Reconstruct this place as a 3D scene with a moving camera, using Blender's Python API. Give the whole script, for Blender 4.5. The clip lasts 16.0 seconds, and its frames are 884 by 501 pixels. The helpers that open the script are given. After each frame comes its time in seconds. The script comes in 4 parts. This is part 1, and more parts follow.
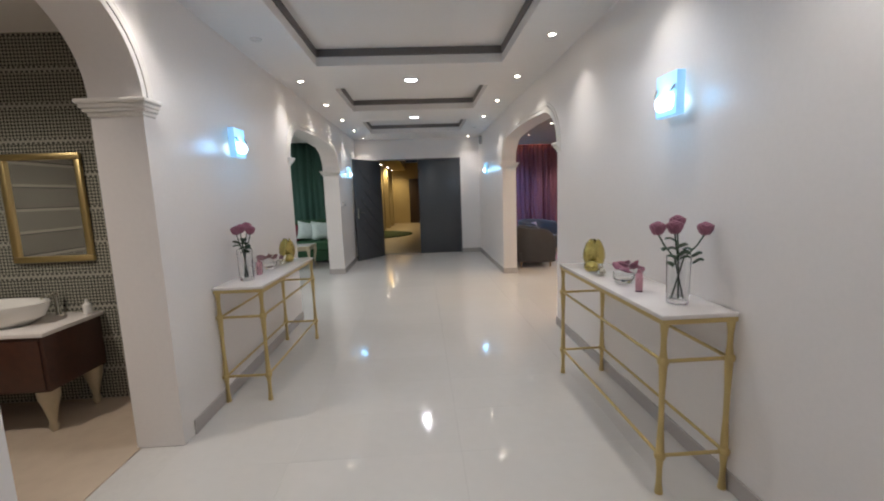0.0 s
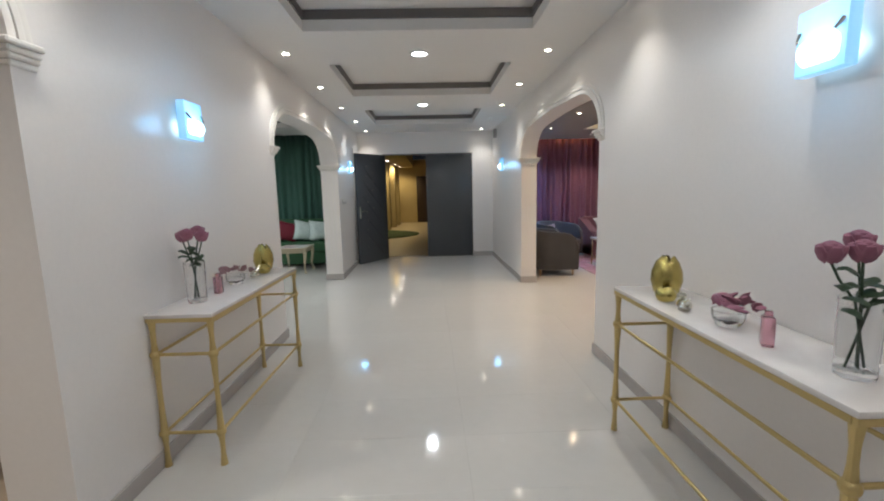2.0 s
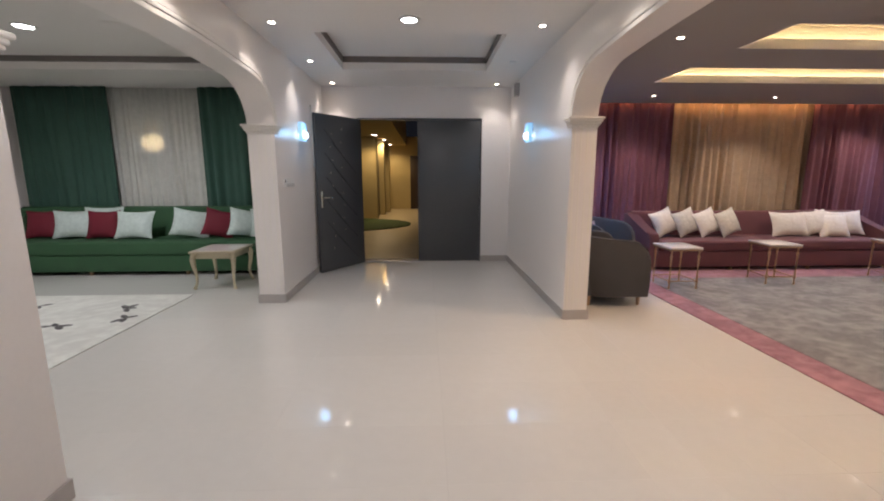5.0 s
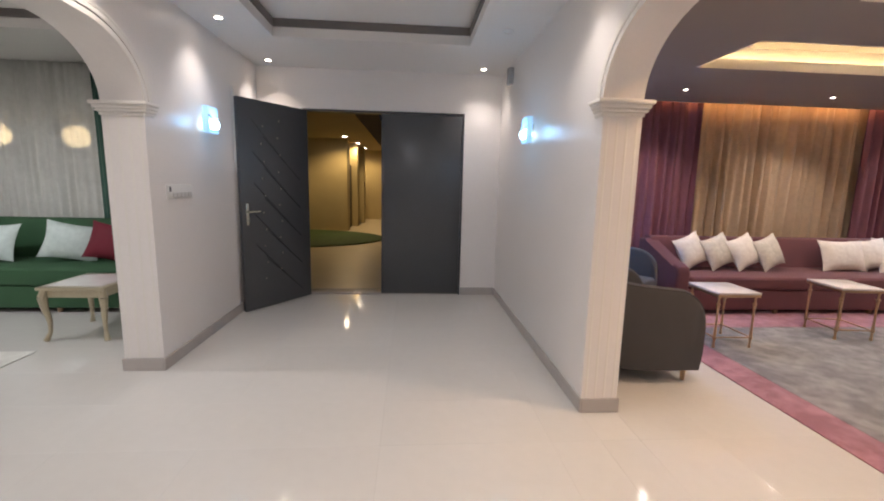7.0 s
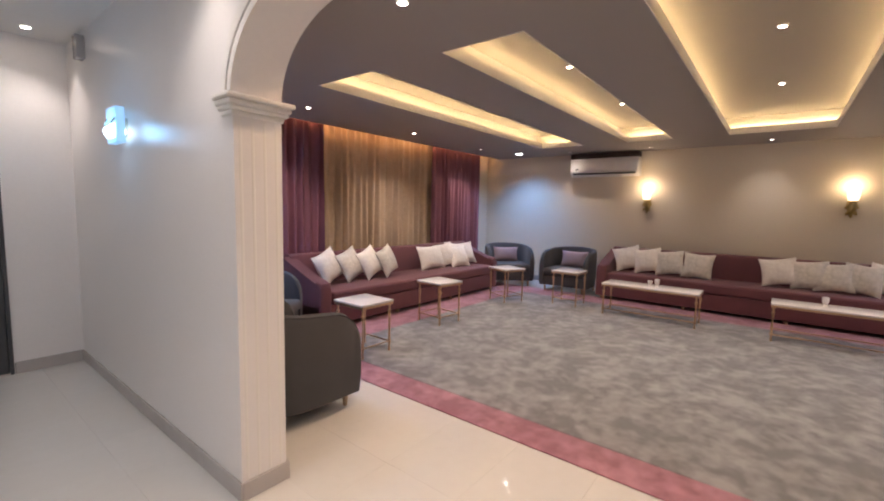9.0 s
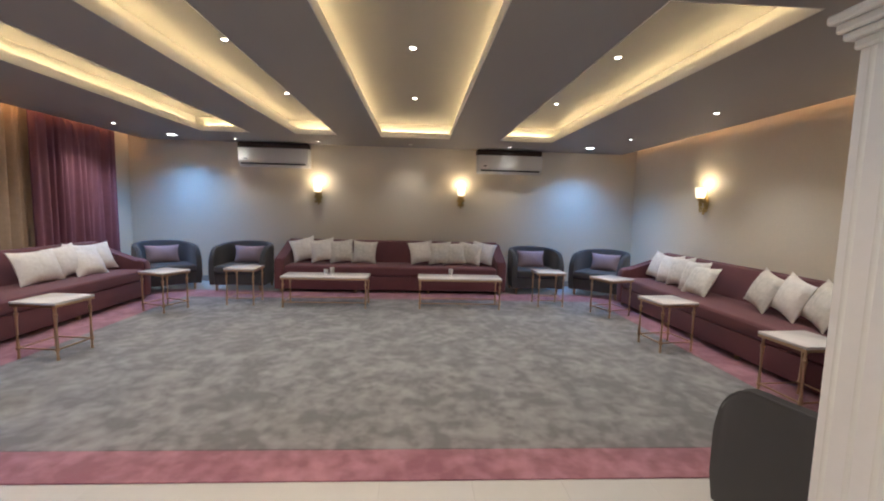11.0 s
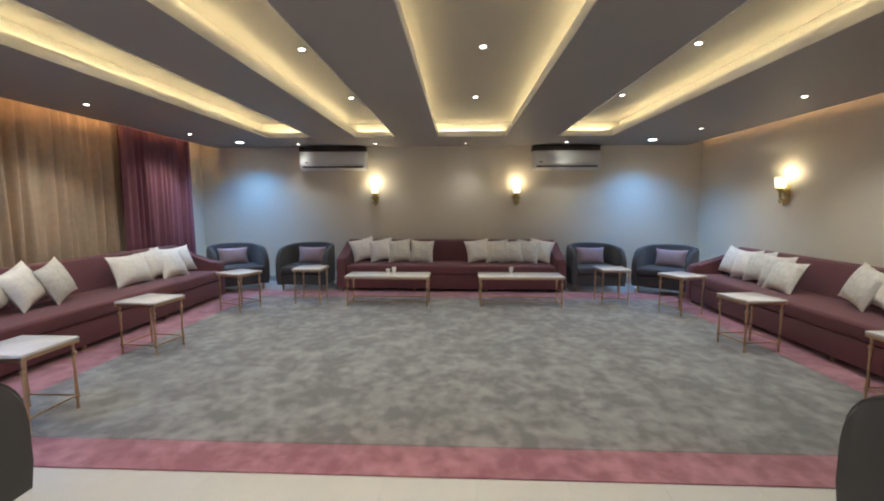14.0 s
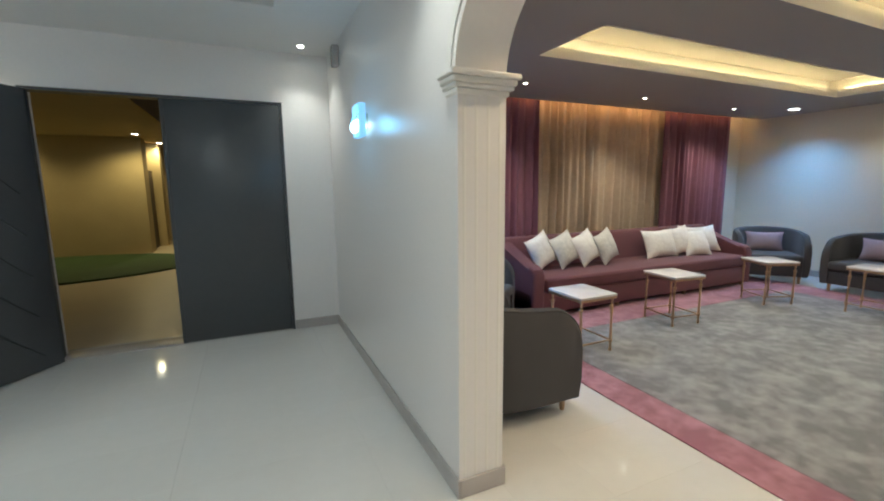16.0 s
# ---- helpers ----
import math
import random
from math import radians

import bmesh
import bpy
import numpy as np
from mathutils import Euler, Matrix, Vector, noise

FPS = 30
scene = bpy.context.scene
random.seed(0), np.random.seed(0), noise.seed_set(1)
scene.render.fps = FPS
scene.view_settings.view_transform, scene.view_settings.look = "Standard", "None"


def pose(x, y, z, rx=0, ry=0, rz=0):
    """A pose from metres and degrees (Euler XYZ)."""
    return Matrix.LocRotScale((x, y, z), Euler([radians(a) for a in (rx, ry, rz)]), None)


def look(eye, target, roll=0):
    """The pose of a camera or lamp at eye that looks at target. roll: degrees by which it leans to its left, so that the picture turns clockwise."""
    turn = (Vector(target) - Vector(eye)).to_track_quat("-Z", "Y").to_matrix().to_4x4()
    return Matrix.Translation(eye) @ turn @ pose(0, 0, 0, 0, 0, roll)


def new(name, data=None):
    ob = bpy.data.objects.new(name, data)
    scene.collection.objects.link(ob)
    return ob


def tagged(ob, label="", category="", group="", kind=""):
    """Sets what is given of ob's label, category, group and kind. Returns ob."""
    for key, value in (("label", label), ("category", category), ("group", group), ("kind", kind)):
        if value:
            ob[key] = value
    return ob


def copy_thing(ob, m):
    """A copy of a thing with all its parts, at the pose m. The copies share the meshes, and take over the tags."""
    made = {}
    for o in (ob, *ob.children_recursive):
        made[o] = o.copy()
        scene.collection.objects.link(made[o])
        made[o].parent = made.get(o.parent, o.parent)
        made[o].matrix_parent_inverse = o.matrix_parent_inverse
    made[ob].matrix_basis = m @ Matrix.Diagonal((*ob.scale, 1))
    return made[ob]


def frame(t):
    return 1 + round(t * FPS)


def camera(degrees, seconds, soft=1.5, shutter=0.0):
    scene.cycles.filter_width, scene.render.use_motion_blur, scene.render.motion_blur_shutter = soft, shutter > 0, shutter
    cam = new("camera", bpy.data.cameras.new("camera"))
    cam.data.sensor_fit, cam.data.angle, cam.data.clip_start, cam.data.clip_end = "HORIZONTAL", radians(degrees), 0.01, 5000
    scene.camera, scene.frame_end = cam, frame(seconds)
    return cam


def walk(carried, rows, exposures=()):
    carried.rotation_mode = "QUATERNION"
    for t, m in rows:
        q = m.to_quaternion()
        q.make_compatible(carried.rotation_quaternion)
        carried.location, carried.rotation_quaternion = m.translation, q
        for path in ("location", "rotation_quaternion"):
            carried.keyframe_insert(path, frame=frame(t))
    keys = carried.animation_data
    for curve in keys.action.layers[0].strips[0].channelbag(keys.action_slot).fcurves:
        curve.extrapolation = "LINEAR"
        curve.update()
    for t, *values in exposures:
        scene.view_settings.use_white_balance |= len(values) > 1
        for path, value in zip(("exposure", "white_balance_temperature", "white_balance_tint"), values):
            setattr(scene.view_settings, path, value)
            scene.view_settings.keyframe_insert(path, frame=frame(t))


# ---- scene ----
cam = camera(92.2, 16.0, soft=2.0)
ROWS = [
    (0, 0.021, 0.252, 1.524, -2.61, -7.80, -2.11),
    (0.5, -0.008, 0.407, 1.528, -2.44, -7.53, -2.28),
    (1, -0.036, 0.584, 1.528, -1.88, -7.57, -1.85),
    (1.5, -0.020, 0.805, 1.518, -1.60, -7.73, -1.79),
    (2, 0.015, 1.113, 1.512, -1.68, -7.94, -1.40),
    (2.5, 0.012, 1.489, 1.509, -1.39, -8.50, -0.94),
    (3, 0.039, 1.915, 1.500, -1.91, -9.21, -0.49),
    (3.5, 0.075, 2.354, 1.500, -2.36, -9.86, -0.00),
    (4, 0.081, 2.811, 1.485, -2.33, -10.26, -0.17),
    (6.3, 0.234, 4.889, 1.454, -2.06, -9.78, 0.13),
    (6.5, 0.269, 5.025, 1.464, -2.35, -9.76, 0.41),
    (7, 0.358, 5.341, 1.484, -4.35, -8.96, 1.35),
    (7.5, 0.419, 5.580, 1.483, -8.92, -7.97, 2.17),
    (8, 0.451, 5.778, 1.490, -19.23, -6.62, 1.61),
    (8.5, 0.477, 5.873, 1.497, -34.79, -5.77, 1.20),
    (9, 0.526, 5.883, 1.498, -51.68, -5.68, 1.32),
    (9.5, 0.593, 5.860, 1.501, -66.43, -5.31, 1.27),
    (10, 0.643, 5.836, 1.476, -78.35, -5.30, 1.82),
    (12.5, 0.743, 6.062, 1.515, -99.75, -6.13, 0.12),
    (13, 0.717, 6.093, 1.508, -97.90, -5.90, 0.37),
    (13.5, 0.703, 6.132, 1.501, -94.01, -5.90, 0.28),
    (14, 0.703, 6.172, 1.495, -87.60, -6.02, -0.00),
    (14.5, 0.720, 6.198, 1.495, -77.96, -6.28, -0.01),
    (15, 0.730, 6.198, 1.503, -64.16, -6.88, -0.12),
    (15.5, 0.704, 6.199, 1.511, -45.89, -7.39, -0.73),
    (16, 0.656, 6.211, 1.515, -24.32, -8.58, -0.60),
]


def heading(x, y, z, yaw, pitch, roll):
    a, b = radians(yaw), radians(pitch)
    return look((x, y, z), (x - math.sin(a) * math.cos(b), y + math.cos(a) * math.cos(b), z + math.sin(b)), roll)


walk(cam, [(row[0], heading(*row[1:])) for row in ROWS], exposures=[(0.0, 0.05, 6250, 9), (2.0, 0.08, 6150, 5), (3.5, -0.05, 6450, 11), (6.5, 0.22, 6600, 15), (7.5, 0.28, 6600, 15), (9.0, 0.22, 6550, 16), (10.0, 0.08, 6100, 12), (12.5, 0.08, 5700, -2), (14.0, 0.08, 5600, -3), (15.0, 0.06, 5550, -8), (15.5, 0.02, 5600, -6), (16.0, 0.17, 5850, -5)])

# ---- light ----
world = bpy.data.worlds.new("night")
scene.world = world
world.use_nodes = True
world.node_tree.nodes["Background"].inputs[0].default_value = (0.02, 0.022, 0.03, 1)
world.node_tree.nodes["Background"].inputs[1].default_value = 0.3
WARM, NEUTRAL, COOL = (1.0, 0.89, 0.79), (1.0, 0.93, 0.86), (0.22, 0.48, 1.0)
SPOT_POWER = 24.0
PANEL_POWER = 34.0
SCONCE_POWER = 2.3
LED_STRENGTH = 25.0


# ---- materials ----
def material(name, color, rough=0.5, metal=0.0, scale=20.0, vary=0.06, bump=0.1, fine=300.0, fine_bump=0.0, coat=0.0, second=None, patch=2.0, emit=None, strength=0.0, per_object=0.0):
    m = bpy.data.materials.new(name)
    m.use_nodes = True
    nt = m.node_tree
    n, l = nt.nodes, nt.links
    b = n["Principled BSDF"]
    tc = n.new("ShaderNodeTexCoord")
    big = n.new("ShaderNodeTexNoise")
    big.inputs["Scale"].default_value = patch
    big.inputs["Detail"].default_value = 5
    small = n.new("ShaderNodeTexNoise")
    small.inputs["Scale"].default_value = scale
    small.inputs["Detail"].default_value = 6
    l.new(tc.outputs["Object"], big.inputs["Vector"])
    l.new(tc.outputs["Object"], small.inputs["Vector"])
    add = n.new("ShaderNodeMath")
    add.operation = "ADD"
    l.new(big.outputs["Fac"], add.inputs[0])
    l.new(small.outputs["Fac"], add.inputs[1])
    half = n.new("ShaderNodeMapRange")
    half.inputs[1].default_value, half.inputs[2].default_value = 0.65, 1.35
    l.new(add.outputs[0], half.inputs[0])
    mix = n.new("ShaderNodeMix")
    mix.data_type = "RGBA"
    dark = second or tuple(c * (1 - vary * 2) for c in color)
    mix.inputs[6].default_value = (*dark, 1)
    mix.inputs[7].default_value = (*color, 1)
    l.new(half.outputs[0], mix.inputs[0])
    out = mix.outputs[2]
    if per_object:
        info = n.new("ShaderNodeObjectInfo")
        hsv = n.new("ShaderNodeHueSaturation")
        rng = n.new("ShaderNodeMapRange")
        rng.inputs[3].default_value, rng.inputs[4].default_value = 1 - per_object, 1 + per_object
        l.new(info.outputs["Random"], rng.inputs[0])
        l.new(rng.outputs[0], hsv.inputs["Value"])
        l.new(out, hsv.inputs["Color"])
        out = hsv.outputs[0]
    l.new(out, b.inputs["Base Color"])
    rr = n.new("ShaderNodeMapRange")
    rr.inputs[3].default_value, rr.inputs[4].default_value = max(0.02, rough * 0.88), min(1, rough * 1.12)
    l.new(small.outputs["Fac"], rr.inputs[0])
    l.new(rr.outputs[0], b.inputs["Roughness"])
    b.inputs["Metallic"].default_value = metal
    b.inputs["Coat Weight"].default_value = coat
    if bump or fine_bump:
        height = small.outputs["Fac"]
        bn = n.new("ShaderNodeBump")
        bn.inputs["Strength"].default_value = bump
        bn.inputs["Distance"].default_value = 0.004
        l.new(height, bn.inputs["Height"])
        last = bn
        if fine_bump:
            ft = n.new("ShaderNodeTexNoise")
            ft.inputs["Scale"].default_value = fine
            l.new(tc.outputs["Object"], ft.inputs["Vector"])
            b2 = n.new("ShaderNodeBump")
            b2.inputs["Strength"].default_value = fine_bump
            b2.inputs["Distance"].default_value = 0.002
            l.new(ft.outputs["Fac"], b2.inputs["Height"])
            l.new(bn.outputs[0], b2.inputs["Normal"])
            last = b2
        l.new(last.outputs[0], b.inputs["Normal"])
    if emit:
        b.inputs["Emission Color"].default_value = (*emit, 1)
        b.inputs["Emission Strength"].default_value = strength
    return m


def glass(name, color, rough=0.02):
    m = bpy.data.materials.new(name)
    m.use_nodes = True
    b = m.node_tree.nodes["Principled BSDF"]
    b.inputs["Base Color"].default_value = (*color, 1)
    b.inputs["Roughness"].default_value = rough
    b.inputs["Transmission Weight"].default_value = 1.0
    b.inputs["IOR"].default_value = 1.45
    return m


def checker_tile(name):
    """Small black and cream mosaic with a row of dashes every fifth course."""
    m = material(name, (0.5, 0.46, 0.38), 0.25, patch=1.5, bump=0.0)
    nt = m.node_tree
    n, l = nt.nodes, nt.links
    b = n["Principled BSDF"]
    tc = n["Texture Coordinate"]
    rot = n.new("ShaderNodeMapping")
    rot.inputs["Rotation"].default_value = (0, radians(45), 0)
    rot.inputs["Location"].default_value = (0.003, 0.5, 0.003)
    l.new(tc.outputs["Object"], rot.inputs["Vector"])
    ch = n.new("ShaderNodeTexChecker")
    ch.inputs["Scale"].default_value = 58.0
    ch.inputs["Color1"].default_value = (0.06, 0.06, 0.052, 1)
    ch.inputs["Color2"].default_value = (0.31, 0.295, 0.235, 1)
    l.new(rot.outputs[0], ch.inputs["Vector"])
    wv = n.new("ShaderNodeTexBrick")
    wv.inputs["Scale"].default_value = 1.0
    wv.inputs["Brick Width"].default_value = 0.035
    wv.inputs["Row Height"].default_value = 0.05
    wv.inputs["Mortar Size"].default_value = 0.008
    wv.inputs["Color1"].default_value = (0.05, 0.05, 0.045, 1)
    wv.inputs["Color2"].default_value = (0.09, 0.085, 0.07, 1)
    wv.inputs["Mortar"].default_value = (0.33, 0.315, 0.26, 1)
    sw = n.new("ShaderNodeMapping")
    sw.inputs["Rotation"].default_value = (radians(-90), 0, 0)
    l.new(tc.outputs["Object"], sw.inputs["Vector"])
    l.new(sw.outputs[0], wv.inputs["Vector"])
    sep = n.new("ShaderNodeSeparateXYZ")
    l.new(tc.outputs["Object"], sep.inputs[0])
    md = n.new("ShaderNodeMath")
    md.operation = "PINGPONG"
    md.inputs[1].default_value = 0.125
    l.new(sep.outputs[2], md.inputs[0])
    lt = n.new("ShaderNodeMath")
    lt.operation = "LESS_THAN"
    lt.inputs[1].default_value = 0.022
    l.new(md.outputs[0], lt.inputs[0])
    mx = n.new("ShaderNodeMix")
    mx.data_type = "RGBA"
    l.new(lt.outputs[0], mx.inputs[0])
    l.new(ch.outputs["Color"], mx.inputs[6])
    l.new(wv.outputs["Color"], mx.inputs[7])
    l.new(mx.outputs[2], b.inputs["Base Color"])
    return m


def mottled_carpet(name, a, c):
    m = material(name, a, 0.95, second=c, patch=3.2, scale=9.0, bump=0.3, fine=420, fine_bump=0.7)
    nt = m.node_tree
    tex = [x for x in nt.nodes if x.bl_idname == "ShaderNodeTexNoise"]
    tex[0].inputs["Distortion"].default_value = 0.25
    rng = [x for x in nt.nodes if x.bl_idname == "ShaderNodeMapRange"][0]
    rng.inputs[1].default_value, rng.inputs[2].default_value = 0.86, 1.22
    nt.nodes["Principled BSDF"].inputs["Sheen Weight"].default_value = 0.3
    return m


M = {}
M["wall"] = material("wall_paint", (0.83, 0.785, 0.755), 0.32, vary=0.02, scale=40, bump=0.04, patch=0.8)
M["lounge_wall"] = material("lounge_paint", (0.76, 0.68, 0.55), 0.45, vary=0.025, scale=40, bump=0.04, patch=0.8)
M["trim"] = material("trim_paint", (0.83, 0.79, 0.74), 0.35, vary=0.02, scale=30, bump=0.04)
M["ceiling"] = material("ceiling_paint", (0.78, 0.75, 0.72), 0.6, vary=0.02, scale=30, bump=0.03, patch=0.7)
M["lounge_ceiling"] = material("lounge_ceiling_paint", (0.34, 0.315, 0.295), 0.6, vary=0.02, scale=30, bump=0.03, patch=0.7)
M["tray_line"] = material("tray_line_paint", (0.17, 0.15, 0.14), 0.5, vary=0.05)
M["tile"] = material("polished_porcelain", (0.63, 0.605, 0.57), 0.075, vary=0.02, scale=14, bump=0.0, patch=1.2, per_object=0.015)
M["grout"] = material("grout", (0.62, 0.595, 0.56), 0.1, vary=0.04)
M["base"] = material("baseboard_porcelain", (0.48, 0.44, 0.415), 0.22, vary=0.05, scale=10, bump=0.02)
M["gold"] = material("brushed_gold", (0.62, 0.48, 0.22), 0.38, 1.0, scale=25, vary=0.03, bump=0.015)
M["rose_gold"] = material("rose_gold", (0.62, 0.42, 0.26), 0.3, 1.0, scale=25, vary=0.03, bump=0.015)
M["hammered"] = material("hammered_gold", (0.55, 0.45, 0.15), 0.22, 1.0, scale=110, vary=0.08, bump=0.7)
M["silver"] = material("polished_silver", (0.7, 0.68, 0.6), 0.18, 1.0, scale=50, bump=0.15)
M["marble"] = material("white_marble", (0.82, 0.77, 0.73), 0.15, second=(0.70, 0.65, 0.62), scale=5, patch=2.5, bump=0.0)
M["velvet"] = material("mauve_velvet", (0.140, 0.043, 0.050), 0.8, scale=6, patch=1.6, vary=0.12, bump=0.1, fine_bump=0.2)
M["grey_velvet"] = material("charcoal_velvet", (0.062, 0.059, 0.062), 0.8, scale=6, patch=1.8, vary=0.12, bump=0.1, fine_bump=0.2)
for key in ("velvet", "grey_velvet"):
    M[key].node_tree.nodes["Principled BSDF"].inputs["Sheen Weight"].default_value = 0.12
M["cream"] = material("cream_jacquard", (0.82, 0.77, 0.71), 0.6, second=(0.70, 0.64, 0.58), scale=26, patch=14, bump=0.3, fine_bump=0.2)
M["greige"] = material("silver_jacquard", (0.72, 0.67, 0.60), 0.5, second=(0.54, 0.50, 0.44), scale=26, patch=14, bump=0.3, fine_bump=0.2)
M["lilac"] = material("dusty_lilac_fabric", (0.33, 0.235, 0.255), 0.7, scale=20, bump=0.2, fine_bump=0.2)
M["mint"] = material("pale_mint_satin", (0.62, 0.70, 0.66), 0.5, second=(0.50, 0.58, 0.55), scale=18, patch=9, bump=0.25)
M["crimson"] = material("crimson_velvet", (0.17, 0.008, 0.022), 0.75, scale=10, bump=0.1)
M["green_velvet"] = material("green_velvet", (0.035, 0.105, 0.045), 0.8, scale=6, vary=0.12, bump=0.1)
M["green_curtain"] = material("green_curtain", (0.045, 0.115, 0.085), 0.75, scale=14, vary=0.1, bump=0.1)
M["mauve_curtain"] = material("mauve_curtain", (0.25, 0.095, 0.13), 0.6, scale=14, vary=0.1, bump=0.1)
M["gold_curtain"] = material("tan_satin_curtain", (0.56, 0.42, 0.29), 0.5, scale=14, vary=0.1, bump=0.1)
M["sheer"] = material("white_sheer", (0.80, 0.80, 0.75), 0.7, scale=14, vary=0.08, bump=0.1)
nt = M["sheer"].node_tree
blend, clear = nt.nodes.new("ShaderNodeMixShader"), nt.nodes.new("ShaderNodeBsdfTransparent")
blend.inputs[0].default_value = 0.26
nt.links.new(nt.nodes["Principled BSDF"].outputs[0], blend.inputs[1])
nt.links.new(clear.outputs[0], blend.inputs[2])
nt.links.new(blend.outputs[0], nt.nodes["Material Output"].inputs["Surface"])
M["carpet"] = mottled_carpet("grey_carpet", (0.295, 0.281, 0.277), (0.140, 0.134, 0.133))
M["carpet_edge"] = mottled_carpet("mauve_carpet_border", (0.42, 0.19, 0.225), (0.25, 0.085, 0.115))
M["rug"] = mottled_carpet("pale_floral_rug", (0.74, 0.73, 0.67), (0.60, 0.58, 0.53))
M["rug_flower"] = material("rug_flower_grey", (0.09, 0.08, 0.078), 0.95, fine_bump=0.5)
M["door"] = material("charcoal_steel_paint", (0.072, 0.074, 0.079), 0.33, scale=30, vary=0.05, bump=0.05)
M["groove"] = material("door_groove_black", (0.028, 0.029, 0.031), 0.5)
M["plastic"] = material("white_plastic", (0.75, 0.73, 0.70), 0.35, vary=0.02, bump=0.0)
M["switch"] = material("pale_grey_plastic", (0.56, 0.54, 0.52), 0.35, vary=0.02, bump=0.0)
M["dark"] = material("dark_plastic", (0.03, 0.03, 0.03), 0.4)
M["wood_leg"] = material("pale_wood", (0.45, 0.30, 0.18), 0.5, second=(0.32, 0.2, 0.12), scale=30)
M["dark_wood"] = material("dark_brown_veneer", (0.075, 0.028, 0.016), 0.3, second=(0.045, 0.016, 0.01), scale=18, coat=0.2)
M["champagne"] = material("champagne_lacquer", (0.52, 0.45, 0.32), 0.35, 0.5, scale=30)
M["ceramic"] = material("white_ceramic", (0.8, 0.78, 0.73), 0.08, vary=0.01, bump=0.0)
M["mosaic"] = checker_tile("mosaic_tile")
M["bath_floor"] = material("beige_tile", (0.58, 0.47, 0.36), 0.2, vary=0.05, scale=8, bump=0.0)
M["mirror"] = material("mirror_silver", (0.85, 0.85, 0.85), 0.02, 1.0, vary=0.0, bump=0.0)
M["petal"] = material("dusty_pink_petal", (0.34, 0.135, 0.19), 0.6, second=(0.22, 0.07, 0.11), scale=40, bump=0.2)
M["petal_dry"] = material("mauve_dry_petal", (0.30, 0.16, 0.17), 0.6, second=(0.2, 0.1, 0.11), scale=40, bump=0.2)
M["leaf"] = material("dark_green_leaf", (0.035, 0.065, 0.03), 0.5, scale=40, bump=0.2)
M["glass"] = glass("clear_glass", (0.96, 0.97, 0.97))
M["pink_glass"] = glass("pink_glass", (0.75, 0.42, 0.50))
M["yard_wall"] = material("yard_render", (0.48, 0.38, 0.20), 0.8, vary=0.06, scale=30, bump=0.3)
M["yard_floor"] = material("yard_tile", (0.55, 0.46, 0.33), 0.35, vary=0.05, scale=12)
M["turf"] = material("artificial_turf", (0.045, 0.09, 0.02), 0.9, vary=0.2, scale=120, bump=0.8)
M["yard_dark"] = material("dark_timber", (0.04, 0.022, 0.015), 0.5)
M["bulb"] = material("warm_bulb", (1, 0.95, 0.85), 0.4, emit=(1.0, 0.90, 0.74), strength=48, bump=0)
M["bulb_cool"] = material("cool_panel", (1, 1, 1), 0.4, emit=(0.92, 0.96, 1.0), strength=17, bump=0)
M["sconce_glow"] = material("frosted_cool_glass", (1, 1, 1), 0.4, emit=(0.62, 0.87, 1.0), strength=4.5, bump=0)
M["pane_glow"] = material("blue_glass_pane", (0.6, 0.8, 0.9), 0.3, emit=(0.20, 0.55, 1.0), strength=0.7, bump=0)
M["shade_glow"] = material("frosted_warm_glass", (1, 1, 1), 0.4, emit=(1.0, 0.80, 0.50), strength=2.4, bump=0)
M["globe_glow"] = material("warm_globe", (1, 1, 1), 0.4, emit=(1.0, 0.76, 0.40), strength=9.0, bump=0)
M["led"] = material("led_strip", (1, 1, 1), 0.4, emit=(1.0, 0.72, 0.34), strength=LED_STRENGTH, bump=0)
M["led_rose"] = material("led_strip_amber", (1, 1, 1), 0.4, emit=(1.0, 0.50, 0.20), strength=LED_STRENGTH * 0.8, bump=0)


# ---- mesh helpers ----
def thing(name, label, category, at=(0, 0, 0), turn=0.0, group="", kind=""):
    ob = new(name)
    ob.empty_display_size = 0.1
    ob.matrix_basis = pose(*at, 0, 0, turn)
    return tagged(ob, label, category, group, kind)


def part(name, bm, mat, parent=None, label="", smooth=True):
    me = bpy.data.meshes.new(name)
    bmesh.ops.recalc_face_normals(bm, faces=bm.faces)
    if smooth:
        for fc in bm.faces:
            fc.smooth = True
        for e in bm.edges:
            if len(e.link_faces) == 2 and e.calc_face_angle(0) > 0.6:
                e.smooth = False
    bm.to_mesh(me)
    bm.free()
    me.materials.append(M[mat])
    ob = new(name, me)
    if parent:
        ob.parent = parent
    if label:
        ob["label"] = label
    return ob


def B():
    return bmesh.new()


def box(bm, x0, x1, y0, y1, z0, z1, bev=0.0, seg=2):
    t = bmesh.new() if bev else bm
    vs = [t.verts.new((x, y, z)) for x in (x0, x1) for y in (y0, y1) for z in (z0, z1)]
    for f in ((0, 1, 3, 2), (4, 6, 7, 5), (0, 4, 5, 1), (2, 3, 7, 6), (0, 2, 6, 4), (1, 5, 7, 3)):
        t.faces.new([vs[i] for i in f])
    if bev:
        bmesh.ops.recalc_face_normals(t, faces=t.faces)
        bmesh.ops.bevel(t, geom=t.edges[:], offset=bev, segments=seg, affect="EDGES", profile=0.5)
        join(bm, t)
    return bm


def join(bm, t, m=None):
    mp = {v: bm.verts.new(m @ v.co if m else v.co) for v in t.verts}
    for f in t.faces:
        bm.faces.new([mp[v] for v in f.verts])
    t.free()
    return bm


